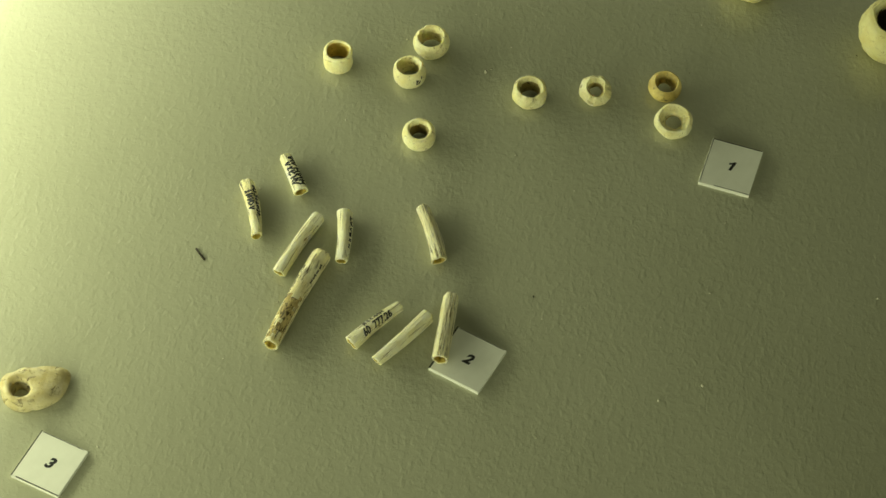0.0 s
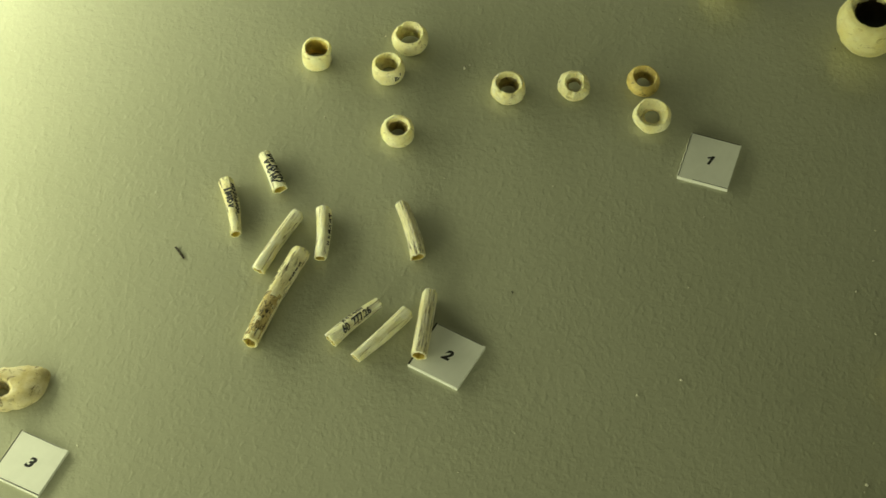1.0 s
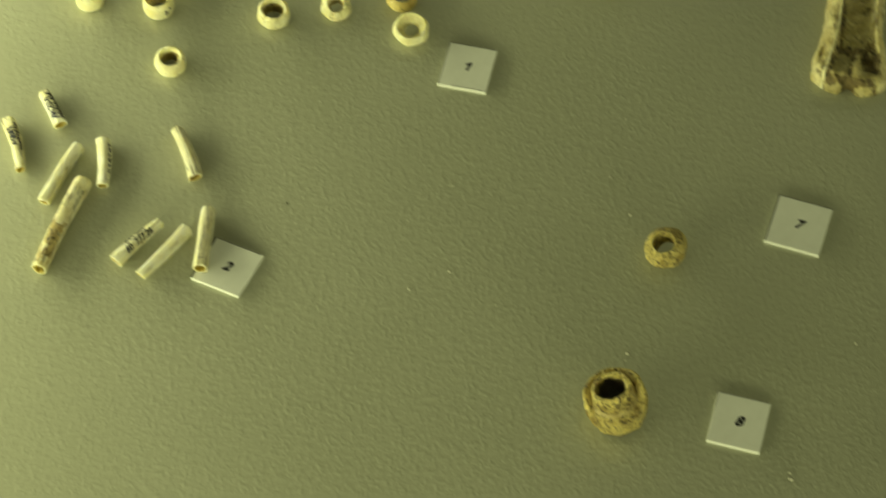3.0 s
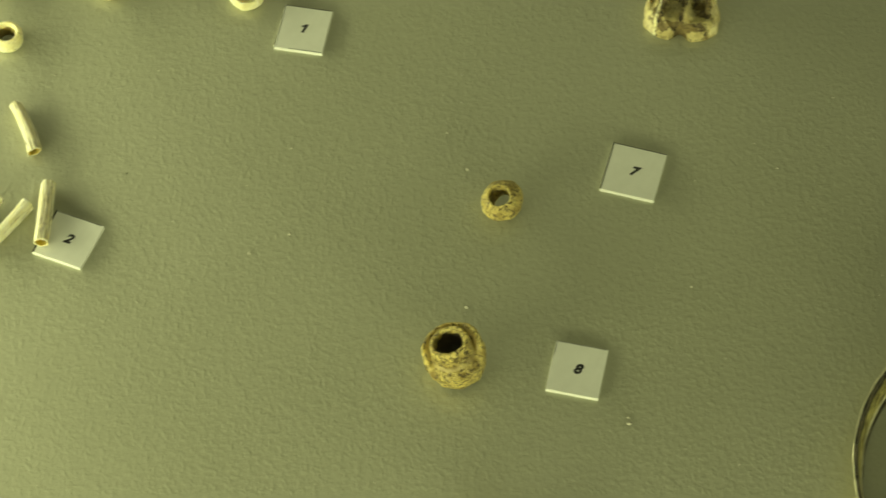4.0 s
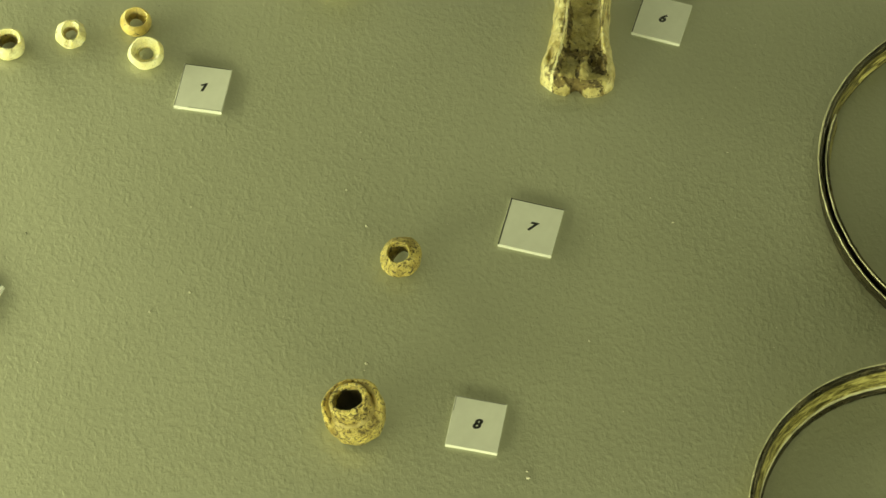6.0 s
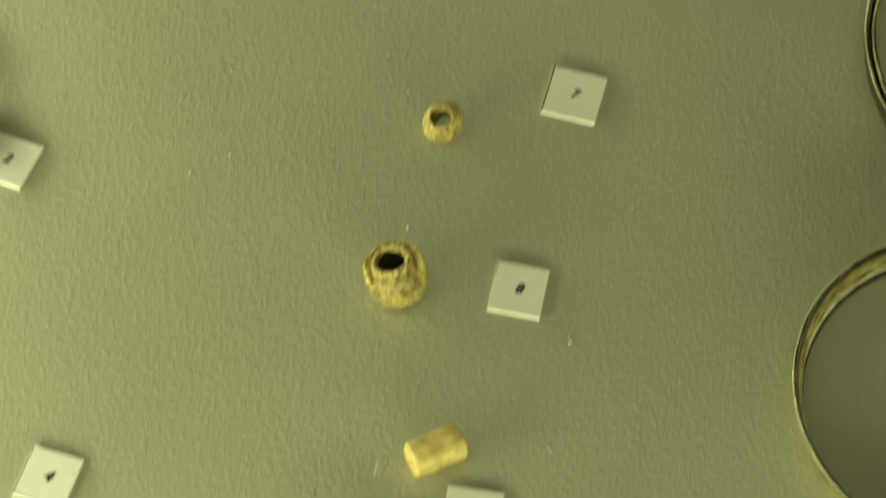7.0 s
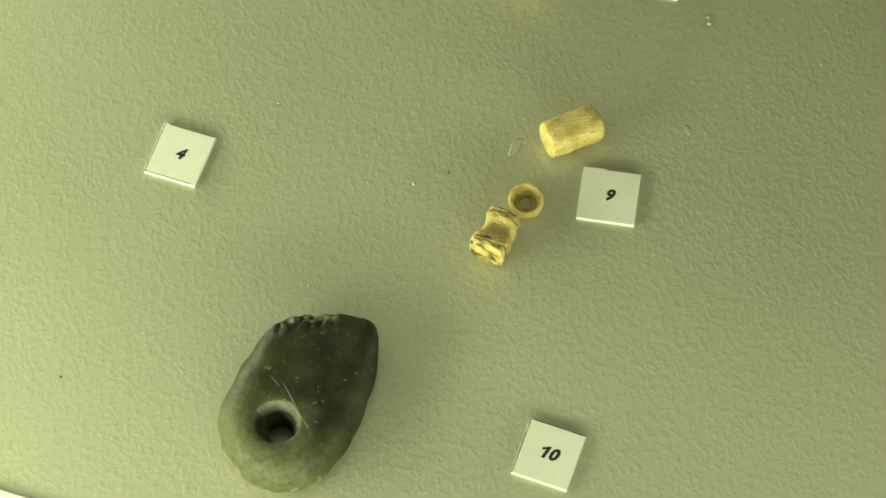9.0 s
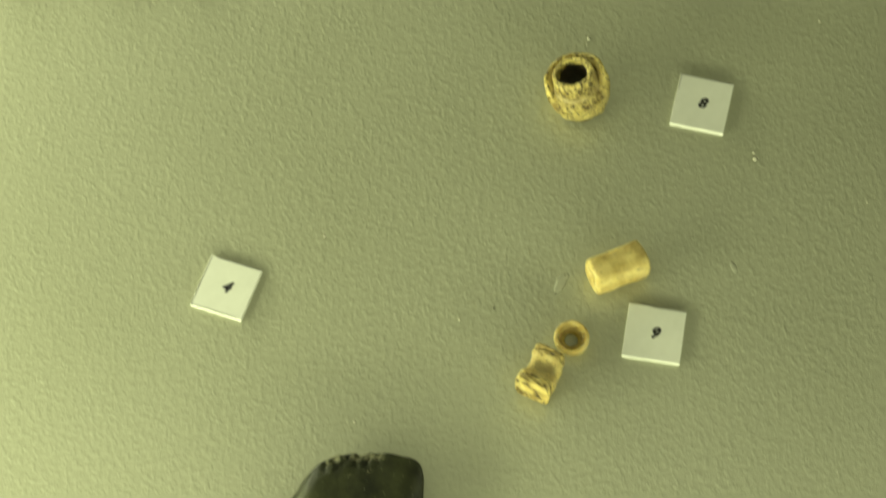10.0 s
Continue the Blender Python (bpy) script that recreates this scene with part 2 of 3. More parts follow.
def loop_mesh(rings, closed=True):
    """Quads between rings of equally many points; each ring is closed."""
    bm = bmesh.new()
    vs = [[bm.verts.new(p) for p in ring] for ring in rings]
    n, m = len(vs), len(vs[0])
    for a in range(n if closed else n - 1):
        for b in range(m):
            bm.faces.new((vs[a][b], vs[(a + 1) % n][b], vs[(a + 1) % n][(b + 1) % m], vs[a][(b + 1) % m]))
    if not closed:
        bm.faces.new(vs[0])
        bm.faces.new(vs[-1])
    return bm


def box_mesh(sx, sy, sz, bevel=0.0, segments=2, base=True):
    bm = bmesh.new()
    bmesh.ops.create_cube(bm, size=1)
    bmesh.ops.scale(bm, vec=(sx, sy, sz), verts=bm.verts)
    if base:
        bmesh.ops.translate(bm, vec=(0, 0, sz / 2), verts=bm.verts)
    if bevel:
        bmesh.ops.bevel(bm, geom=bm.edges[:], offset=bevel, segments=segments, affect="EDGES")
    return bm


def revolve(profile, seed, rough=0.02, oval=0.0, chips=0, n=56, steps=4):
    """A ring-shaped bead from a closed profile of (radius, height), uneven and chipped."""
    sect = smooth_loop(profile, steps)
    rng = random.Random(seed)
    nicks = [(rng.uniform(0, 6.283), rng.uniform(0.12, 0.3)) for _ in range(chips)]
    top = max(p[1] for p in profile)
    wide = max(p[0] for p in profile)
    rings = []
    for k in range(n):
        a = 6.283185 * k / n
        ring = []
        for r, z in sect:
            q = (r * math.cos(a), r * math.sin(a), z)
            d = rough * wobble(q, 3.0, seed) + 0.5 * rough * wobble(q, 9.0, seed + 5)
            r2 = (r + d) * (1 + oval * math.cos(2 * a + seed))
            z2 = z + 0.6 * rough * wobble(q, 2.5, seed + 9)
            if z > 0.6 * top:
                for na, nw in nicks:
                    da = abs((a - na + 3.1416) % 6.2832 - 3.1416)
                    if da < nw:
                        z2 -= 0.12 * top * (1 - da / nw)
                        r2 -= 0.04 * wide * (1 - da / nw) * (r > 0.6 * wide)
            ring.append((r2 * math.cos(a), r2 * math.sin(a), z2))
        rings.append(ring)
    return loop_mesh(rings)


def bead_profile(rm, rt, rb, h, ht, hb, c=0.07):
    """Middle, top and bottom radius, height, hole radius at top and bottom, rounding."""
    hm = min(ht, hb) * 0.95
    return [(hb, 0.01), (rb - c, 0), (rb, c), (rm, h * 0.5), (rt, h - c), (rt - c, h), (ht + 0.5 * c, h), (ht, h - c), (hm, h * 0.5)]


def bead(name, profile, mat, x, y, label, seed, lean=0, toward=-90, rough=0.02, oval=0.0, chips=0, category="bead", group="", bore=None, scale=1.10):
    """A bead whose upper end leans by some degrees toward a heading in the plan."""
    bore = bore or HOLE
    grow = [(r * scale, z * scale) for r, z in profile]
    ob = mesh_object(name, revolve(grow, seed, rough, oval, chips), mat)
    top = max(z for _, z in grow)
    bore_wall = min(r for r, _ in grow) * 1.22
    repaint(ob, bore, lambda c, n: math.hypot(c.x, c.y) < bore_wall and c.x * n.x + c.y * n.y < 0.0 and c.z < 0.9 * top)
    axis = Vector((-math.sin(radians(toward)), math.cos(radians(toward)), 0))
    turn = Matrix.Rotation(radians(lean), 4, axis)
    ob.matrix_world = Matrix.Translation(((x + 0.03) * CM, (y - 0.05) * CM, 0)) @ turn @ Matrix.Rotation(seed * 1.3, 4, "Z")
    settle(ob)
    return tagged(ob, label, category, group)


# ---- the case ----
ground = mesh_object("ground", box_mesh(130, 110, 2, base=False), BOARD, False)
place(ground, 0, -5, -1.0)
tagged(ground, "grey-green painted display board with a stippled surface", "display board", kind="structure")


def wall(name, sx, sy, sz, x, y, z):
    ob = mesh_object(name, box_mesh(sx, sy, sz, base=False), WALL, False)
    place(ob, x, y, z)
    return tagged(ob, "plain grey lining of the display case", "wall", kind="structure")


wall("wall_west", 2, 110, 80, -66, -5, 38)
wall("wall_east", 2, 110, 80, 66, -5, 38)
wall("wall_north", 134, 2, 80, 0, 51, 38)
wall("wall_south", 134, 2, 80, 0, -61, 38)
wall("ceiling", 134, 114, 2, 0, -5, 79)

def add_strokes(bm, other):
    me = bpy.data.meshes.new("stroke")
    other.to_mesh(me)
    other.free()
    bm.from_mesh(me)
    bpy.data.meshes.remove(me)


# ---- numbered cards ----
THICK = 0.125


def text_mesh(body, size, shear, bold):
    data = bpy.data.curves.new("text", "FONT")
    data.body, data.size, data.shear, data.offset, data.extrude = body, size, shear, bold, 0.0008
    data.align_x, data.align_y, data.resolution_u = "CENTER", "CENTER", 4
    ob = new("text", data)
    me = bpy.data.meshes.new_from_object(ob.evaluated_get(bpy.context.evaluated_depsgraph_get()))
    bpy.data.objects.remove(ob)
    bm = bmesh.new()
    bm.from_mesh(me)
    bpy.data.meshes.remove(me)
    return bm


def card(x, y, w, h, turn, body, lines=()):
    seed = len(body) + int(abs(x) * 10)
    bm = box_mesh(w, h, 0.05, 0.01, 1)
    bmesh.ops.translate(bm, vec=(0, 0, THICK - 0.05), verts=bm.verts)
    ob = mesh_object("number_card", bm, PAPER, False)
    place(ob, x, y, 0, 0, 0, turn)
    part("foam_core", box_mesh(w - 0.012, h - 0.012, THICK - 0.05), PAPER, ob, "white cut edge of the foam board", False)
    if body:
        bm = text_mesh(body, 0.42, 0.28, 0.02)
        bmesh.ops.translate(bm, vec=(0.0, 0.0, THICK + 0.001), verts=bm.verts)
        if body[0] == "1":
            left = min(v.co.x for v in bm.verts)
            top = max(v.co.y for v in bm.verts)
            flag = box_mesh(0.16, 0.06, 0.0016)
            bmesh.ops.rotate(flag, verts=flag.verts, matrix=Matrix.Rotation(radians(24), 3, "Z"))
            x0 = left + (0.05 if len(body) == 1 else 0.04)
            bmesh.ops.translate(flag, vec=(x0, top - 0.075, THICK + 0.001), verts=flag.verts)
            add_strokes(bm, flag)
        part("number", bm, INK, ob, "bold slanted black number", False)
    for side, start, end, thick in lines:
        long = (h if side in "lr" else w) * (end - start)
        mid = (start + end) / 2 - 0.5
        sx, sy = (thick, long) if side in "lr" else (long, thick)
        cx = {"l": -w / 2 + 0.022, "r": w / 2 - 0.022}.get(side, mid * w)
        cy = {"t": h / 2 - 0.022, "b": -h / 2 + 0.022}.get(side, mid * h)
        bm = box_mesh(sx, sy, 0.003)
        bmesh.ops.translate(bm, vec=(cx, cy, THICK), verts=bm.verts)
        part("border_line", bm, INK, ob, "thin printed black edge line", False)
    words = f"small white square card with a black number {body}" if body else "larger white label card lying on the board"
    return tagged(ob, words, "number card", "numbered cards")


card(-5.46, 6.75, 1.45, 1.65, -11.2, "1", (("l", 0.02, 0.98, 0.022), ("t", 0.02, 0.98, 0.022), ("b", 0.3, 0.98, 0.016)))
card(-11.97, -0.66, 1.50, 1.52, -23.0, "2", (("l", 0.0, 1.0, 0.045), ("t", 0.05, 0.95, 0.016)))
card(-22.09, -5.28, 1.40, 1.48, -19.0, "3", (("l", 0.0, 1.0, 0.03), ("t", 0.05, 0.9, 0.014), ("b", 0.1, 1.0, 0.03)))
card(-10.33, -10.63, 1.38, 1.49, -19.3, "4", (("l", 0.02, 0.98, 0.018), ("t", 0.1, 0.98, 0.018), ("b", 0.0, 0.9, 0.016)))
card(8.61, 9.06, 1.54, 1.65, -20.0, "6", (("l", 0.0, 0.9, 0.03),))
card(4.00, 1.33, 1.58, 1.70, -17.3, "7", (("l", 0.0, 1.0, 0.035), ("t", 0.0, 1.0, 0.024)))
card(2.03, -5.21, 1.44, 1.58, -13.8, "8", (("t", 0.02, 0.98, 0.014), ("l", 0.7, 0.98, 0.014)))
card(0.47, -11.97, 1.46, 1.48, -9.8, "9", (("t", 0.4, 0.98, 0.012),))
card(-1.28, -18.91, 1.40, 1.48, -20.6, "10", (("l", 0.0, 1.0, 0.022), ("t", 0.05, 1.0, 0.022)))
card(-14.48, -21.14, 5.0, 3.0, -18.5, "")

# ---- disc and barrel beads ----
G = "small shell beads by card one"
bead("shell_bead", bead_profile(0.385, 0.38, 0.385, 0.56, 0.30, 0.27, 0.05), PALE, -16.91, 9.00, "pale tall ring bead of worn shell with an amber inside", 1, group=G, bore=AMBER_HOLE)
bead("shell_bead", bead_profile(0.485, 0.42, 0.43, 0.53, 0.33, 0.27), PALE, -14.32, 9.96, "barrel-shaped cream shell bead with a notched rim", 2, 6, -120, chips=2, group=G)
marked = bead("shell_bead", bead_profile(0.425, 0.40, 0.415, 0.50, 0.29, 0.25), PALE, -14.79, 8.76, "cream shell ring bead with a small ink mark", 3, 4, 180, group=G)
bead("shell_bead", bead_profile(0.425, 0.405, 0.415, 0.44, 0.25, 0.21), PALE, -14.24, 6.58, "yellowish shell ring bead with a stained hole", 4, 4, -90, 0.025, group=G)
bead("shell_bead", bead_profile(0.44, 0.42, 0.43, 0.47, 0.30, 0.23), PALE, -11.33, 8.53, "pale thick-walled shell bead with a notched rim", 5, 3, -90, 0.035, chips=2, group=G)
bead("shell_bead", bead_profile(0.43, 0.34, 0.40, 0.32, 0.24, 0.17, 0.06), PALE, -9.48, 8.94, "pale chipped shell disc bead with a small hole", 6, 12, -90, 0.05, 0.03, 4, group=G)
bead("shell_bead", bead_profile(0.43, 0.39, 0.41, 0.42, 0.28, 0.21), AMBER, -7.54, 9.34, "amber-coloured shell ring bead beside a paler one", 7, 8, -60, 0.025, group=G, bore=AMBER_HOLE)
bead("shell_bead", bead_profile(0.49, 0.43, 0.46, 0.36, 0.38, 0.22, 0.06), PALE, -7.19, 8.11, "cream funnel-shaped shell ring bead with a wide rim", 8, 14, -90, 0.03, group=G, bore=AMBER_HOLE)
bm = bmesh.new()
for mx, mz, sx, sz, tilt in ((0.10, 0.20, 0.10, 0.04, 30), (0.16, 0.12, 0.09, 0.035, -40), (0.08, 0.12, 0.04, 0.11, 10), (0.24, 0.24, 0.035, 0.09, 5)):
    stroke = box_mesh(sx, 0.012, sz, base=False)
    bmesh.ops.rotate(stroke, verts=stroke.verts, matrix=Matrix.Rotation(radians(tilt), 3, "Y"))
    a = -1.15 + mx / 0.45
    bmesh.ops.rotate(stroke, verts=stroke.verts, matrix=Matrix.Rotation(a + math.pi / 2, 3, "Z"))
    bmesh.ops.translate(stroke, vec=(0.478 * math.cos(a), 0.478 * math.sin(a), mz + 0.14), verts=stroke.verts)
    add_strokes(bm, stroke)
mark = part("ink_mark", bm, INK, marked, "small black ink mark", False)
mark.matrix_parent_inverse = Matrix.Rotation(-3 * 1.3, 4, "Z")

bead("large_bead", bead_profile(0.90, 0.76, 0.70, 1.30, 0.50, 0.42, 0.14), CREAM, -1.2, 11.92, "large round cream shell bead with a wide faceted hole", 9, 4, -90, 0.05, bore=DARK_HOLE, group="large shell beads", scale=1.08)
bead("large_bead", bead_profile(0.76, 0.62, 0.58, 1.05, 0.42, 0.36, 0.12), CREAM, -5.28, 13.62, "large rounded cream shell bead", 10, 0, -90, 0.04, group="large shell beads")
bead("stone_bead", bead_profile(0.565, 0.43, 0.46, 0.72, 0.25, 0.27, 0.13), CRUSTED, 0.26, 0.28, "small rounded bead of pitted yellow-brown stone", 11, 20, 225, 0.035, bore=HOLE, scale=1.08)
COLLAR = [(0.37, 0.01), (0.56, 0), (0.66, 0.08), (0.785, 0.58), (0.775, 1.0), (0.735, 1.10), (0.68, 1.08), (0.60, 0.90), (0.55, 0.84), (0.525, 1.02), (0.51, 1.17), (0.455, 1.22), (0.38, 1.15), (0.36, 0.6)]
collared = bead("collared_bead", COLLAR, CRUSTED, -1.13, -5.14, "stout pitted bead with a raised collar round its hole", 12, 17, 160, 0.045, 0.02, bore=DARK_HOLE, scale=1.05)
south = Matrix.Rotation(-12 * 1.3, 3, "Z") @ Vector((0.02, -1, 0))
for v in collared.data.vertices:
    r, z = math.hypot(v.co.x, v.co.y) / CM, v.co.z / CM
    facing = (v.co.x * south.x + v.co.y * south.y) / CM / max(r, 0.01)
    if r < 0.60 and z > 0.5:
        v.co -= south * 0.03 * CM * min(1.0, (z - 0.5) / 0.4)
    elif z > 0.66:
        shoulder = min(z, 0.80 - 0.6 * (r - 0.58))
        v.co.z += (shoulder - z) * CM * min(1.0, max(0.0, (facing + 0.15) / 0.6))
# The groove round the collar is coloured a darker brown.
repaint(collared, HOLE, lambda c, n: c.dot(south) < 0.15 and 0.53 < math.hypot(c.x, c.y) < 0.70 and 0.85 < c.z < 1.10)
repaint(collared, HOLE, lambda c, n: c.dot(south) > 0.0 and 0.55 < math.hypot(c.x, c.y) < 0.63 and 0.70 < c.z < 0.87)
FUNNEL = [(0.19, 0.01), (0.37, 0), (0.42, 0.06), (0.45, 0.20), (0.43, 0.36), (0.40, 0.40), (0.36, 0.39), (0.32, 0.28), (0.28, 0.17), (0.21, 0.14), (0.18, 0.11), (0.175, 0.05)]
bead("ring_bead", FUNNEL, GOLDEN, -1.65, -12.09, "small golden bone ring bead beside a waisted bead", 13, 8, -90, 0.02, bore=AMBER_HOLE, scale=0.99)

# ---- bone tubes ----


class Tube:
    """A hollow, slightly bent and tapering bone tube along local x."""

    def __init__(self, length, ra, rb, bend, seed, wall_part=0.36, flute=0.03, cut=0.0):
        self.length, self.ra, self.rb, self.bend, self.seed = length, ra, rb, bend, seed
        self.wall_part, self.flute, self.cut = wall_part, flute, cut

    def point(self, u, a, inner=False, lift=0.0):
        r = self.ra + (self.rb - self.ra) * u
        q = (u * self.length * 1.2, math.cos(a), math.sin(a))
        r *= 1 + self.flute * math.sin(5 * a + self.seed) + 0.07 * wobble(q, 1.6, self.seed) + 0.03 * wobble(q, 5, self.seed)
        r = r * (1 - self.wall_part) if inner else r + lift
        x = (u - 0.5) * self.length
        if u < 0.02 or u > 0.98:
            x += (self.cut if u > 0.5 else -self.cut * 0.5) * math.sin(a) + 0.03 * wobble((math.cos(a) * 2, math.sin(a) * 2, u), 1.5, self.seed)
        off = self.bend * (1 - (2 * u - 1) ** 2)
        return (x, off + r * math.cos(a), r * math.sin(a))

    def mesh(self, n=28, m=26):
        rings = []
        for k in range(n):
            a = 6.283185 * k / n
            us = [0, 0.012] + [j / m for j in range(1, m)] + [0.988, 1]
            ring = []
            for u in us:
                lip = -0.012 if u in (0, 1) else 0.0
                ring.append(self.point(u, a, False, lip))
            for u in (1, 0.985, 0.7, 0.3, 0.015, 0):
                ring.append(self.point(u, a, True))
            rings.append(ring)
        return loop_mesh(rings)

    def mark(self, u0, u1, a0, a1, width=0.02):
        """A pen stroke lying on the tube's skin."""
        steps = 4
        du, da = (u1 - u0) * self.length, (a1 - a0) * self.ra
        ln = max(math.hypot(du, da), 1e-4)
        nu, na = -da / ln * width / self.length, du / ln * width / self.ra
        grid = []
        for s in range(steps + 1):
            f = s / steps
            u, a = u0 + (u1 - u0) * f, a0 + (a1 - a0) * f
            row = [self.point(min(max(u + e * nu, 0.03), 0.97), a + e * na, False, lift) for lift in (0.002, 0.006) for e in (-0.5, 0.5)]
            grid.append([row[0], row[1], row[3], row[2]])
        return loop_mesh(grid, False)


def tube(x, y, turn, shape, mat, label, z=0.0, pitch=0.0, roll=0.0):
    ob = mesh_object("bone_tube", shape.mesh(), mat)
    repaint(ob, AMBER_HOLE, lambda c, n: (c.y - shape.bend * (1 - (2 * c.x / shape.length) ** 2)) * n.y + c.z * n.z < -0.02)
    ob.matrix_world = pose(x * CM, y * CM, 0, 0, pitch, turn) @ pose(0, 0, 0, roll)
    settle(ob, z)
    return tagged(ob, label, "tube bead", "bone tubes by card two")


def writing(ob, shape, rows, seed, mat=INK, pen=0.036):
    """Rows of pen strokes: start, end along the tube, angle round it, letter height, how many."""
    rng = random.Random(seed)
    bm = bmesh.new()
    for u0, u1, a, tall, count in rows:
        for k in range(count):
            u = u0 + (u1 - u0) * (k + 0.5) / count + rng.uniform(-0.01, 0.01)
            w = abs(u1 - u0) / count * 0.38
            da = tall / shape.ra / 2
            strokes = rng.choice((((-1, -1, -0.6, 1), (-0.6, 1, 1, -0.8)), ((-1, 1, 1, 1), (0, 1, -0.2, -1)), ((-0.8, -1, -0.8, 1), (-0.8, 0.2, 1, -0.9), (-0.8, 1, 0.8, 0.4)), ((-1, 0.9, 1, 0.2), (1, 0.2, -0.8, -1)), ((-0.7, -1, 0.7, 1), (-0.7, 1, 0.7, -1)), ((-0.8, -1, -0.8, 1), (0.8, -1, 0.8, 1), (-0.8, 0, 0.8, 0)), ((-0.9, -1, -0.9, 1), (-0.9, 1, 0.9, -1), (0.9, -1, 0.9, 1)), ((-0.8, 1, 0.8, 1), (0.8, 1, 0.8, -1), (0.8, -1, -0.8, -1))))
            for p, q, r, t in strokes:
                jig = rng.uniform(0.75, 1.1)
                add_strokes(bm, shape.mark(u + p * w * jig, u + r * w * jig, a + q * da * jig, a + t * da * jig, pen))
    part("inscription", bm, mat, ob, "black handwritten pen strokes", False)


UP = math.pi / 2
tubes = [
    ((-18.70, 4.17), (-18.11, 2.42), 0.205, 0.14, 0.06, 21, STAINED, "ivory bone tube bead covered in black handwriting", 0.0),
    ((-17.79, 5.23), (-17.16, 4.08), 0.165, 0.20, 0.02, 22, BONE, "short ivory bone tube bead with handwriting along it", 0.03),
    ((-16.56, 3.31), (-17.32, 1.31), 0.185, 0.18, -0.03, 23, BONE, "smooth cream bone tube bead touching a longer tube", 0.05),
    ((-16.25, 2.04), (-17.14, -1.04), 0.25, 0.21, -0.05, 24, STAINED, "long bone tube with a dark brown stained end", 0.0),
    ((-15.87, 3.54), (-15.72, 1.93), 0.21, 0.16, 0.05, 25, BONE, "cream bone tube bead with tiny ink marks", 0.03),
    ((-13.79, 4.01), (-13.11, 2.32), 0.17, 0.21, 0.06, 26, STREAKED, "slim tapering bone tube with grey streaks", 0.03),
    ((-13.96, 0.69), (-15.06, -0.67), 0.145, 0.21, -0.04, 27, BONE, "bone tube bead with an inked number along it", 0.04),
    ((-13.18, 0.49), (-14.33, -1.12), 0.20, 0.16, 0.03, 28, BONE, "plain smooth cream bone tube bead", 0.04),
]
made_tubes = []
for a, b, ra, rb, bend, seed, mat, label, cut in tubes:
    length = math.hypot(b[0] - a[0], b[1] - a[1])
    turn = math.degrees(math.atan2(b[1] - a[1], b[0] - a[0]))
    shape = Tube(length, ra * 1.05, rb * 1.05, bend, seed, 0.24, 0.03, cut)
    made_tubes.append((tube((a[0] + b[0]) / 2, (a[1] + b[1]) / 2, turn, shape, mat, label), shape))
repaint(made_tubes[3][0], BROWN_BONE, lambda c, n: c.x > -0.05 and c.z > 0.1 and wobble(c, 1.5, 91) + 0.6 * wobble(c, 5, 92) + 0.35 * (1 - abs(c.x - 0.6)) > 0.02)
lean_shape = Tube(2.14, 0.205, 0.215, 0.0, 29, 0.26, 0.05, 0.02)
tube(-12.66, 0.13, -91.0, lean_shape, STREAKED, "streaked bone tube resting on the edge of card two", 0.0, -4.5)

writing(*made_tubes[0], ((0.20, 0.58, UP + 0.25, 0.22, 5), (0.12, 0.70, UP - 0.75, 0.12, 8)), 1, INK, 0.055)
writing(*made_tubes[1], ((0.22, 0.90, UP + 0.45, 0.19, 5), (0.10, 0.92, UP - 0.55, 0.18, 5)), 2, INK, 0.05)
writing(*made_tubes[3], ((0.18, 0.55, UP + 0.95, 0.07, 7), (0.12, 0.34, UP - 0.9, 0.06, 4)), 3, FADED_INK)
writing(*made_tubes[4], ((0.12, 0.78, UP - 0.95, 0.08, 6),), 4)
writing(*made_tubes[6], ((0.28, 0.68, UP + 0.62, 0.11, 6),), 5, FADED_INK)


def number_on(ob, shape, body, u, a, size, flip):
    """Ink figures bent round a tube's skin."""
    bm = text_mesh(body, size, 0.2, 0.008)
    bmesh.ops.triangulate(bm, faces=bm.faces)
    for _ in range(3):
        bmesh.ops.subdivide_edges(bm, edges=[e for e in bm.edges if e.calc_length() > 0.035], cuts=1)
        bmesh.ops.triangulate(bm, faces=bm.faces)
    for v in bm.verts:
        along, round_, lift = v.co.x * flip, v.co.y, 0.006 + max(v.co.z, 0)
        v.co = shape.point(min(max(u + along / shape.length, 0.03), 0.97), a + round_ / shape.ra, False, lift)
    part("inventory_number", bm, INK, ob, "small black inked figures", False)


number_on(*made_tubes[6], "60  777.26", 0.50, UP - 0.62, 0.235, -1)

# ---- lying beads by card nine ----


def lathe_lying(profile, seed, rough, n=44, square=0.0):
    """A solid of revolution along local x from (x, radius) pairs."""
    rings = []
    for k in range(n):
        a = 6.283185 * k / n
        ring = []
        for x, r in profile:
            q = (x, r * math.cos(a), r * math.sin(a))
            d = rough * (wobble(q, 3, seed) + 0.5 * wobble(q, 9, seed + 3))
            block = (abs(math.cos(a)) ** 5 + abs(math.sin(a)) ** 5) ** -0.2
            r = r * (1 + square * (0.95 * block - 1)) if r > 0.15 else r
            ring.append((x + 0.4 * d, (r + d) * math.cos(a), (r + d) * math.sin(a)))
        rings.append(ring)
    return loop_mesh(rings)


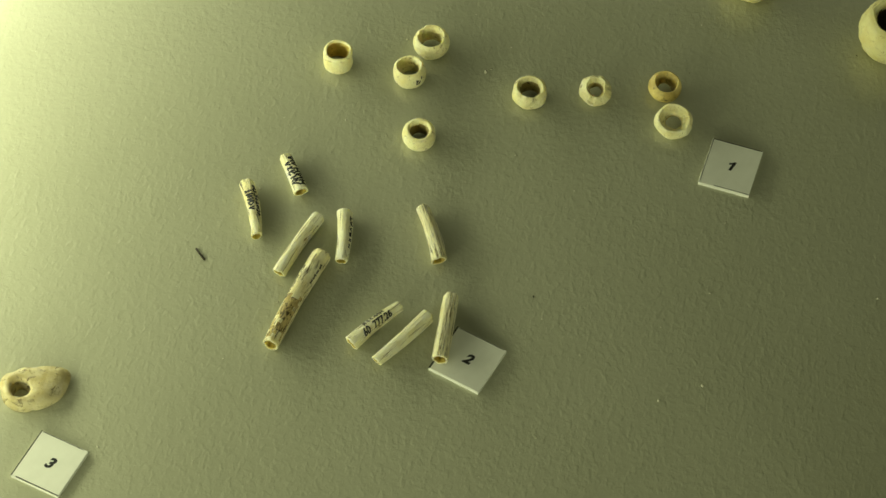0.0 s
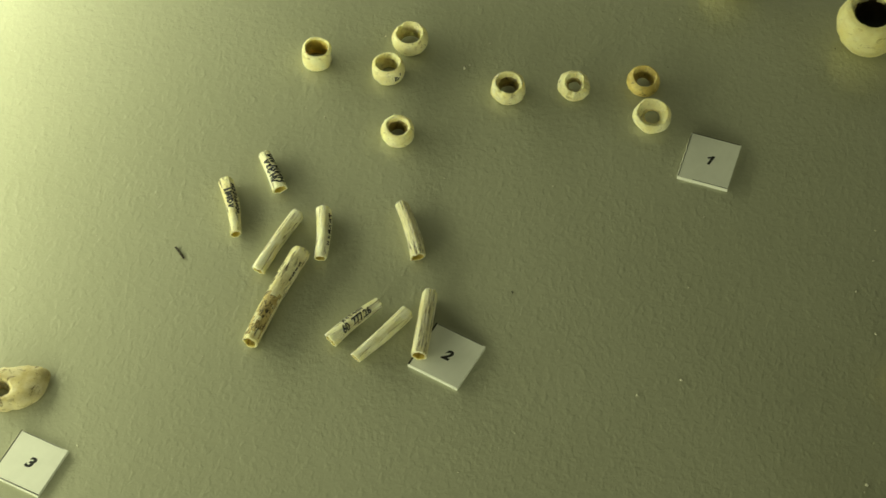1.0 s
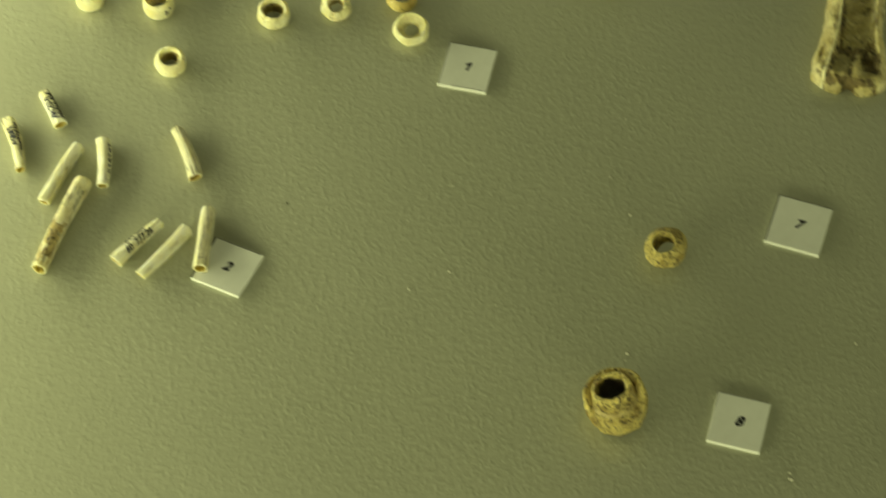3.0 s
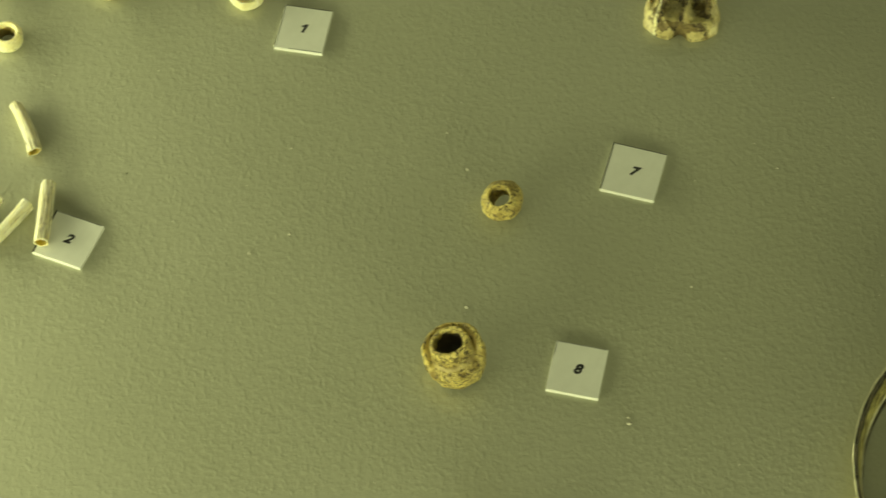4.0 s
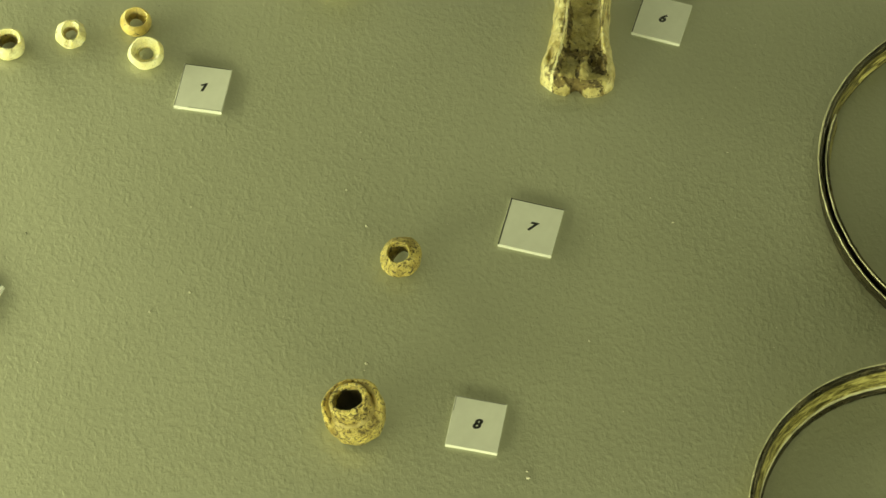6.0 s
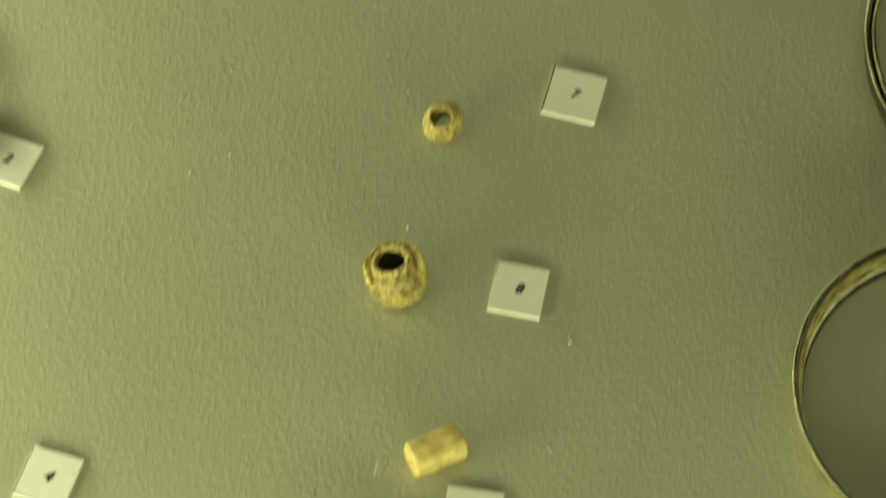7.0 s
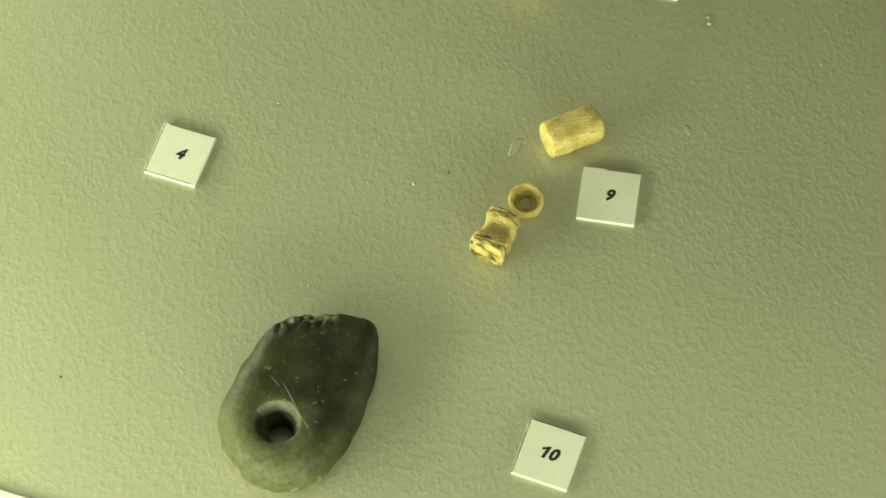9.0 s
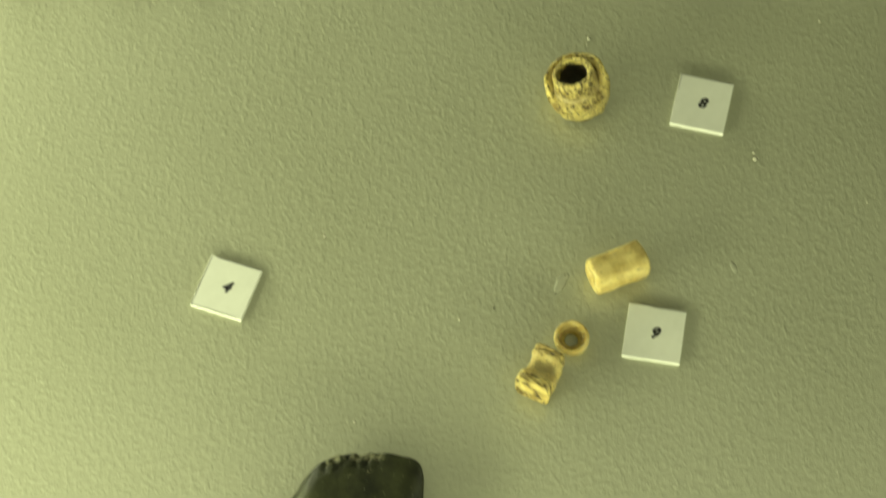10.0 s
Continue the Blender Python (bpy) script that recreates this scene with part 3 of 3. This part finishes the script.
barrel = [(-0.70, 0.12), (-0.74, 0.30), (-0.735, 0.40), (-0.70, 0.445), (-0.64, 0.46), (-0.3, 0.455), (0.0, 0.45), (0.3, 0.46), (0.62, 0.47), (0.70, 0.44), (0.735, 0.38), (0.74, 0.28), (0.71, 0.12), (0.3, 0.10), (-0.3, 0.10)]
ob = mesh_object("barrel_bead", lathe_lying(barrel, 31, 0.03, 60, 0.5), GOLDEN)
ob.matrix_world = pose(-0.40 * CM, -10.29 * CM, 0, 0, 0, 23)
settle(ob)
tagged(ob, "golden bone cylinder bead lying on its side", "bead")

waist = [(-0.56, 0.04), (-0.60, 0.36), (-0.59, 0.46), (-0.55, 0.49), (-0.34, 0.485), (-0.29, 0.46), (-0.21, 0.41), (-0.10, 0.365), (0.0, 0.35), (0.10, 0.355), (0.20, 0.385), (0.27, 0.415), (0.32, 0.435), (0.51, 0.43), (0.545, 0.39), (0.55, 0.30), (0.535, 0.04), (0.3, 0.035), (-0.3, 0.035)]


def spool():
    """A block with a saddle worn across it: sharp fibrous flanges, one flank left almost straight."""
    fine = []
    for (x0, r0), (x1, r1) in zip(waist, waist[1:] + waist[:1]):
        k = max(1, int(math.hypot(x1 - x0, r1 - r0) / 0.022)) if max(r0, r1) > 0.1 else 1
        fine += [(x0 + (x1 - x0) * q / k, r0 + (r1 - r0) * q / k) for q in range(k)]
    bm = lathe_lying(fine, 32, 0.02, 72, 0.9)
    for v in bm.verts:
        x, y, z = v.co
        saddle = math.exp(-((x - 0.0) / 0.27) ** 4)
        if math.hypot(y, z) > 0.2:
            crack = abs(wobble((x * 13, y * 1.6, z * 1.6), 1.0, 34)) + 0.5 * abs(wobble((x * 26, y * 3, z * 3), 1.0, 35))
            k = 1 - 0.22 * (1 - saddle) * max(0.0, 0.40 - crack)
            y, z = y * k, z * k
        if y < 0:
            y *= 1 + 0.30 * saddle
        v.co = (x, y, z)
    return bm


ob = repaint(mesh_object("spool_bead", spool(), FIBRE), GOLDEN, lambda c, n: -0.31 + 0.03 * wobble(c, 4, 33) < c.x < 0.29)
repaint(ob, HOLE, lambda c, n: ((c.x + 0.02) / 0.15) ** 2 + ((c.y + 0.05) / 0.34) ** 2 < 1 + 1.1 * wobble(c, 5, 36) and c.z > 0.0)
ob.matrix_world = pose(-2.40 * CM, -13.2 * CM, 0, 0, 0, 64)
settle(ob)
tagged(ob, "golden waisted spool-shaped bone bead lying on its side", "bead")

# ---- pierced pendants ----


def around(table, theta):
    """A radius read from a round table of (degrees, radius)."""
    d = math.degrees(theta) % 360
    rows = sorted((a % 360, r) for a, r in table)
    rows = [(rows[-1][0] - 360, rows[-1][1])] + rows + [(rows[0][0] + 360, rows[0][1])]
    for (a, r), (b, s) in zip(rows, rows[1:]):
        if a <= d <= b:
            f = (d - a) / max(b - a, 1e-6)
            return r + (s - r) * f
    return rows[0][1]


def pendant(table, thick, rim, inner, offset, seed, rough, broken=None, n=128):
    """A flat stone round a hole that narrows to its middle; table gives the outline round the hole."""
    rings = []
    for k in range(n):
        th = 6.283185 * k / n
        soft = sum(around(table, th + e * 0.02) for e in (-2, -1, 0, 1, 2)) / 5
        dx, dy = math.cos(th), math.sin(th)
        sect = [(-1, inner, 0.50), (-1, rim * 0.86, 0.74), (-1, rim * 0.97, 0.93), (0.08, 0, 0.98), (0.28, 0, 1.0), (0.50, 0, 0.96), (0.70, 0, 0.86), (0.88, 0, 0.66), (1.0, 0, 0.34), (0.96, 0, 0.16), (0.86, 0, 0.02), (0.5, 0, 0.0), (0.15, 0, 0.0), (-1, rim * 0.7, 0.04), (-1, inner * 1.15, 0.3)]
        blunt = math.exp(-((math.degrees(th) - 68) / 34) ** 4) if broken else 0.0
        pts = []
        for s, r, z in sect:
            if 0.3 < s and z > 0.3:
                s, z = s + (1 - s) * 0.5 * blunt, z + (0.97 - z) * 0.85 * blunt
            if s < 0:
                x, y = offset[0] + r * dx, offset[1] + r * dy
                if broken and z < 0.6:
                    x, y = x + 0.06, y - 0.10
            else:
                x = (1 - s) * (offset[0] + rim * dx) + s * soft * dx
                y = (1 - s) * (offset[1] + rim * dy) + s * soft * dy
            pts.append((x, y, z * thick))
        ring = []
        for p in smooth_loop(pts, 3):
            d = rough * (wobble(p, 1.6, seed) + 0.4 * wobble(p, 6, seed + 2))
            x, y, z = p[0] + d * dx, p[1] + d * dy, p[2] + (0.5 * d if p[2] > 0.1 else 0)
            if broken:
                lo, hi, depth = broken
                far = math.hypot(x - offset[0], y - offset[1]) / soft
                if lo < math.degrees(th) < hi and far > 0.90:
                    g = depth * min(1.0, (far - 0.90) / 0.08)
                    x += 0.5 * g * wobble(p, 10, seed + 7)
                    y -= g * abs(0.7 * wobble(p, 4, seed + 8) + 0.6 * wobble(p, 13, seed + 9))
                    z += g * (1.0 * wobble(p, 11, seed + 4) - 0.3) * (z > 0.1)
            ring.append((x, y, max(z, 0.0)))
        rings.append(ring)
    return loop_mesh(rings)


stone_outline = ((96, 2.22), (83, 2.50), (70, 2.70), (60, 2.92), (50, 3.17), (46, 3.34), (41, 3.27), (32, 2.86), (13, 2.24), (-9, 1.90), (-38, 1.78), (-64, 1.85), (-83, 1.84), (-103, 1.69), (-133, 1.49), (-163, 1.39), (172, 1.37), (138, 1.42), (111, 1.80))
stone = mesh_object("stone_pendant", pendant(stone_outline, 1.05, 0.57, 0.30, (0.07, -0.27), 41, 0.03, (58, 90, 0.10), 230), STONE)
place(stone, -7.76, -18.08)
# Light on the hole's north-east wall is painted in with paler stone.
repaint(stone, LIT_STONE, lambda c, n: math.hypot(c.x - 0.07, c.y + 0.27) < 0.56 and 0.66 < c.z < 0.99 and c.y + 0.4 * c.x > -0.15 + 0.05 * wobble(c, 4, 45))
repaint(stone, CRUST, lambda c, n: c.z < 0.42 + 0.1 * wobble(c, 3, 46) and c.y + 0.35 * c.x < -1.0 and wobble(c, 5, 47) + 0.5 * wobble(c, 14, 48) > -0.05)
repaint(stone, BROKEN_STONE, lambda c, n: 58 < math.degrees(math.atan2(c.y, c.x)) < 88 and 0.90 + 0.05 * wobble(c, 4, 43) < math.hypot(c.x, c.y) / around(stone_outline, math.atan2(c.y, c.x)) < 0.99 and c.z > 0.6 and wobble(c, 16, 44) + 0.5 * wobble(c, 5, 49) > -0.1)


def scratch(x0, y0, x1, y1, z0, z1, width):
    bm = loop_mesh([[(x0 + (x1 - x0) * f + e, y0 + (y1 - y0) * f, z0 + (z1 - z0) * f + d) for e, d in ((0, 0), (width * g, 0), (width * g, 0.006), (0, 0.006))] for f, g in ((0, 0.3), (0.3, 0.8), (0.6, 1.0), (1, 0.2))], False)
    part("scratch", bm, SCRATCH, stone, "pale scratch in the polish", False)


settle(stone)


def skin(x, y):
    """The height of the stone's face near a spot."""
    near = [v.co.z / CM for v in stone.data.vertices if math.hypot(v.co.x / CM - x, v.co.y / CM - y) < 0.14]
    return max(near, default=1.0) - 0.004


for x0, y0, x1, y1, width in ((0.19, 0.71, 0.55, 0.0, 0.035), (0.55, 0.0, 0.88, -0.66, 0.045), (-0.11, 0.89, 0.12, 0.59, 0.028), (0.50, -0.20, 0.84, -0.72, 0.02), (0.94, 1.52, 1.04, 1.58, 0.05), (0.90, 0.14, 0.99, 0.20, 0.05)):
    scratch(x0, y0, x1, y1, skin(x0, y0), skin(x1, y1), width)
tagged(stone, "dark green-grey polished stone pendant with a broken end and drilled hole", "pendant")

tooth_outline = ((-172, 0.50), (147, 0.66), (118, 0.64), (77, 0.80), (52, 1.12), (40, 1.33), (34, 1.36), (20, 1.22), (-6, 1.0), (-18, 0.86), (-47, 0.60), (-86, 0.55), (-124, 0.52))
tooth = mesh_object("shell_pendant", pendant(tooth_outline, 0.42, 0.29, 0.265, (0.0, -0.02), 42, 0.05, None, 96), TOOTH)
place(tooth, -23.27, -3.33)
settle(tooth)
tagged(tooth, "yellowed pierced shell or tooth pendant above card three", "pendant")

# ---- split bone ----


def split_bone():
    """A long bone split open: two ridged walls, a hollow channel and a knobbly end."""
    nu, nv, long = 84, 210, 6.2
    bm = bmesh.new()
    top, low = [], []
    for j in range(nv + 1):
        v = j / nv * long
        end = min(1.0, v / 0.40) ** 0.5
        half = (0.865 + 0.265 * math.exp(-((v - 0.75) / 0.95) ** 2)) * (0.35 + 0.65 * end)
        rt, rl = [], []
        for i in range(nu + 1):
            u = 2 * i / nu - 1
            x, y = u * half, v + 0.12 * math.cos(3.1 * u) * (v < 0.8)
            q = (x, y, 0.0)
            h = 0.95 * max(0.0, 1 - abs(u) ** 3.2) ** 0.5 * (0.30 + 0.70 * end)
            opened = min(1.0, max(0.0, (v - 0.06) / 0.4))
            wide = math.exp(-((v - 0.5) / 0.9) ** 2)
            hollow = math.exp(-(abs(u - 0.06) / (0.60 + 0.16 * wide)) ** 4)
            h -= (0.42 + 0.20 * min(1.0, v / 2.2)) * opened * hollow
            h += 0.17 * math.exp(-((u - 0.14) / 0.11) ** 2 - ((v - 0.75) / 0.6) ** 2)
            h -= 0.14 * math.exp(-((u - 0.42) / 0.16) ** 2 - ((v - 0.75) / 0.35) ** 2)
            h -= 0.12 * math.exp(-((u + 0.30) / 0.16) ** 2 - ((v - 1.35) / 0.30) ** 2)
            h -= 0.26 * math.exp(-((u + 0.80) / 0.08) ** 2 - ((v - 1.05) / 0.26) ** 2)
            h += 0.10 * math.exp(-((u + 0.60 - 0.03 * v) / 0.06) ** 2) + 0.08 * math.exp(-((u - 0.68) / 0.07) ** 2)
            h += 0.07 * wobble(q, 2.2, 51) + 0.07 * wobble(q, 5.5, 52) + 0.03 * wobble(q, 13, 53)
            h = max(h, 0.03)
            rt.append(bm.verts.new((x + 0.04 * wobble(q, 3, 54), y, h)))
            rl.append(bm.verts.new((x + 0.04 * wobble(q, 3, 54), y, 0.0)))
        top.append(rt)
        low.append(rl)
    for j in range(nv):
        for i in range(nu):
            bm.faces.new((top[j][i], top[j][i + 1], top[j + 1][i + 1], top[j + 1][i]))
            bm.faces.new((low[j][i], low[j + 1][i], low[j + 1][i + 1], low[j][i + 1]))
        for i in (0, nu):
            bm.faces.new((top[j][i], top[j + 1][i], low[j + 1][i], low[j][i]))
    for j in (0, nv):
        for i in range(nu):
            bm.faces.new((top[j][i], low[j][i], low[j][i + 1], top[j][i + 1]))
    return bm


ob = mesh_object("split_bone", split_bone(), SPLIT)


def in_channel(c):
    wide = math.exp(-((c.y - 0.45) / 0.95) ** 2)
    rag = 0.09 * wobble(c, 3, 55)
    return -0.44 - 0.36 * wide + rag < c.x < 0.50 + 0.42 * wide + rag and c.y > -0.30 + 0.20 * wobble(c, 3, 56)


def in_stain(c):
    """Dark stains: along the foot of the left wall, in the right hand hollow and round the pore."""
    rag = 0.7 * wobble(c, 3.5, 57) + 0.9 * wobble(c, 8, 58) + 0.8 * wobble(c, 20, 59)
    spots = ((-0.28, 1.22, 0.42, 0.22), (0.42, 1.15, 0.12, 0.40), (0.0, 0.06, 0.9, 0.10), (-0.62, 0.72, 0.13, 0.32), (0.66, 0.75, 0.22, 0.40), (0.16, 1.30, 0.16, 0.16), (0.05, 0.95, 0.12, 0.22), (-0.36, 2.2, 0.09, 1.0), (0.52, 1.45, 0.16, 0.30), (-0.72, 0.20, 0.16, 0.16), (-0.45, 0.02, 0.2, 0.07), (0.30, 0.02, 0.3, 0.06), (-0.02, 0.42, 0.07, 0.3))
    return any(((c.x - x) / a) ** 2 + ((c.y - y) / b) ** 2 < 1 + rag for x, y, a, b in spots)


repaint(ob, CHANNEL, lambda c, n: in_channel(c))
repaint(ob, DARK_CHANNEL, lambda c, n: in_channel(c) and in_stain(c))


def on_crest(c):
    """The pale edge of the west wall."""
    half = 0.865 + 0.265 * math.exp(-((c.y - 0.75) / 0.95) ** 2)
    west = -0.55 - 0.20 * math.exp(-(c.y / 0.55) ** 2) + 0.03 * wobble(c, 2, 60)
    return abs(c.x / half - west) < 0.034 + 0.03 * wobble(c, 4, 62)


repaint(ob, PALE, lambda c, n: on_crest(c))
repaint(ob, HOLE, lambda c, n: ((c.x + 0.86) / 0.10) ** 2 + ((c.y - 1.05) / 0.30) ** 2 < 1)
place(ob, 5.73, 6.26, 0, 0, 0, -8)
tagged(ob, "split animal bone with a hollow channel and dark stained end", "bone")

# ---- bracelets ----


def band(radius, grow, start, sweep, height, thick, seed, closed, flare, n=220):
    rings = []
    for k in range(n if closed else n + 1):
        f = k / n
        a = radians(start + sweep * f)
        r = radius + grow * f
        tip = 1.0 if closed else min(1.0, 0.25 + 14 * min(f, 1 - f))
        hh = height * (0.75 + 0.25 * tip)
        sect = [(-0.5, 0.12), (-0.2, 0.0), (0.3, 0.0), (0.55, 0.1), (0.62, 0.5), (0.5, 0.9), (0.3, 1.0), (-0.1, 1.0), (-0.42, 0.9), (-0.30, 0.5)]
        ring = []
        for s, z in smooth_loop(sect, 5):
            q = (math.cos(a) * 6, math.sin(a) * 6, z * 2)
            rr = r + flare * (z - 1) + s * thick * tip + 0.02 * wobble(q, 0.8, seed) + 0.012 * wobble(q, 4, seed)
            ring.append((rr * math.cos(a), rr * math.sin(a), hh * max(z, 0) + 0.015 * wobble(q, 2, seed + 1) * (z > 0.3)))
        rings.append(ring)
    return loop_mesh(rings, closed)


def highlight_edge(parent, radius, grow, start, sweep, height, offset, seed, closed, n=220):
    """The thin lip along a band's upper edge, coloured pale as its highlight."""
    rings = []
    for k in range(n if closed else n + 1):
        f = k / n
        a = radians(start + sweep * f)
        tip = 1.0 if closed else min(1.0, 0.25 + 14 * min(f, 1 - f))
        q = (math.cos(a) * 6, math.sin(a) * 6, 2)
        rr = radius + grow * f + offset * tip + 0.02 * wobble(q, 0.8, seed) + 0.012 * wobble(q, 4, seed)
        zz = height * (0.75 + 0.25 * tip) + 0.015 * wobble(q, 2, seed + 1) - 0.006
        thick = 0.026 + 0.012 * wobble(q, 1.4, seed + 3)
        rings.append([((rr + thick * math.cos(b)) * math.cos(a), (rr + thick * math.cos(b)) * math.sin(a), zz + thick * math.sin(b)) for b in (0.0, 1.047, 2.094, 3.142, 4.189, 5.236)])
    part("edge", loop_mesh(rings, closed), EDGE, parent, "thin bright metal edge, its highlight put into the colour")


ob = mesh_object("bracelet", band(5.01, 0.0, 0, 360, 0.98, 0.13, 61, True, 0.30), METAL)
# The top and the lower inside are coloured darker.
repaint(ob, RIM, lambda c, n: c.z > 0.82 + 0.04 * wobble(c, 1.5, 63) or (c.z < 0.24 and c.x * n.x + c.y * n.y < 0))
repaint(ob, EDGE, lambda c, n: 0.25 < c.z < 0.31 and c.x * n.x + c.y * n.y < 0)
place(ob, 14.0, -9.20)
settle(ob)
highlight_edge(ob, 5.01, 0.0, 0, 360, 0.98, 0.045, 61, True)
tagged(ob, "thin bronze band bracelet with a streaked golden inside", "bracelet", "bracelets")
ob = mesh_object("bracelet", band(6.33, 0.25, 155, 425, 0.80, 0.14, 62, False, 0.14), RIM)
repaint(ob, METAL, lambda c, n: 0.1 < c.z < 0.52 and c.x * n.x + c.y * n.y < 0)
place(ob, 19.04, 2.08)
settle(ob)
highlight_edge(ob, 6.33, 0.25, 155, 425, 0.80, 0.045, 62, False)
tagged(ob, "thin dark metal bracelet with overlapping ends", "bracelet", "bracelets")

# ---- small loose bits ----
bm = box_mesh(0.46, 0.05, 0.045, 0.012, 2)
for v in bm.verts:
    v.co.y += 0.03 * math.cos(v.co.x * 7) + 0.01 * wobble(v.co, 6, 71)
ob = mesh_object("wood_splinter", bm, TWIG)
place(ob, -19.55, 1.75, 0, 0, 0, -49)
tagged(ob, "tiny dark wood splinter lying on the board", "splinter")


def crumbs(spots, rng):
    bm = bmesh.new()
    for x, y, size in spots:
        made = bmesh.ops.create_icosphere(bm, subdivisions=1, radius=size)["verts"]
        sx, sy, a = rng.uniform(0.7, 1.6), rng.uniform(0.5, 1.0), rng.uniform(0, 6.28)
        for v in made:
            p, q = v.co.x * sx, v.co.y * sy
            v.co = (x + p * math.cos(a) - q * math.sin(a), y + p * math.sin(a) + q * math.cos(a), max(v.co.z * 0.7 + size * 0.3, 0))
    return bm


rng = random.Random(5)
pale = [(-5.79, -0.55, 0.05), (5.36, -2.55, 0.04), (-6.9, -1.17, 0.05), (-12.64, 9.28, 0.05), (3.32, -6.67, 0.05), (-7.02, -14.33, 0.04), (-4.42, -11.51, 0.04), (-0.89, -3.09, 0.06), (-0.95, -3.3, 0.03), (-0.73, 1.58, 0.045), (3.34, -6.86, 0.06), (-1.27, 2.9, 0.04), (8.15, 1.44, 0.035)]
pale += [(rng.uniform(-22, 12), rng.uniform(-19, 12), rng.uniform(0.012, 0.03)) for _ in range(90)]
ob = mesh_object("dust", crumbs(pale, rng), DUST)
tagged(ob, "pale dust crumbs scattered over the board", "dust", kind="stuff")
dark = [(-10.47, 1.65, 0.03), (-3.55, -11.2, 0.03), (-13.0, -16.7, 0.03), (4.7, -13.0, 0.03), (-2.05, 11.45, 0.035)]
dark += [(rng.uniform(-22, 12), rng.uniform(-19, 12), rng.uniform(0.008, 0.016)) for _ in range(25)]
ob = mesh_object("grit", crumbs(dark, rng), GRIME)
tagged(ob, "dark grains of grit scattered over the board", "grit", kind="stuff")


def glue_spot(x, y, sx, sy, turn, seed):
    bm = bmesh.new()
    bmesh.ops.create_icosphere(bm, subdivisions=3, radius=1)
    for v in bm.verts:
        k = 1 + 0.35 * wobble(v.co, 1.8, seed)
        v.co = (v.co.x * sx * k, v.co.y * sy * k, max(v.co.z, 0) * 0.006)
    ob = mesh_object("glue_spot", bm, GLUE)
    place(ob, x, y, 0, 0, 0, turn)
    return tagged(ob, "thin pale smear of dried glue on the board", "glue spot", "glue spots")


glue_spot(-1.83, -10.5, 0.12, 0.30, -25, 81)
glue_spot(2.59, -10.04, 0.07, 0.15, 20, 82)
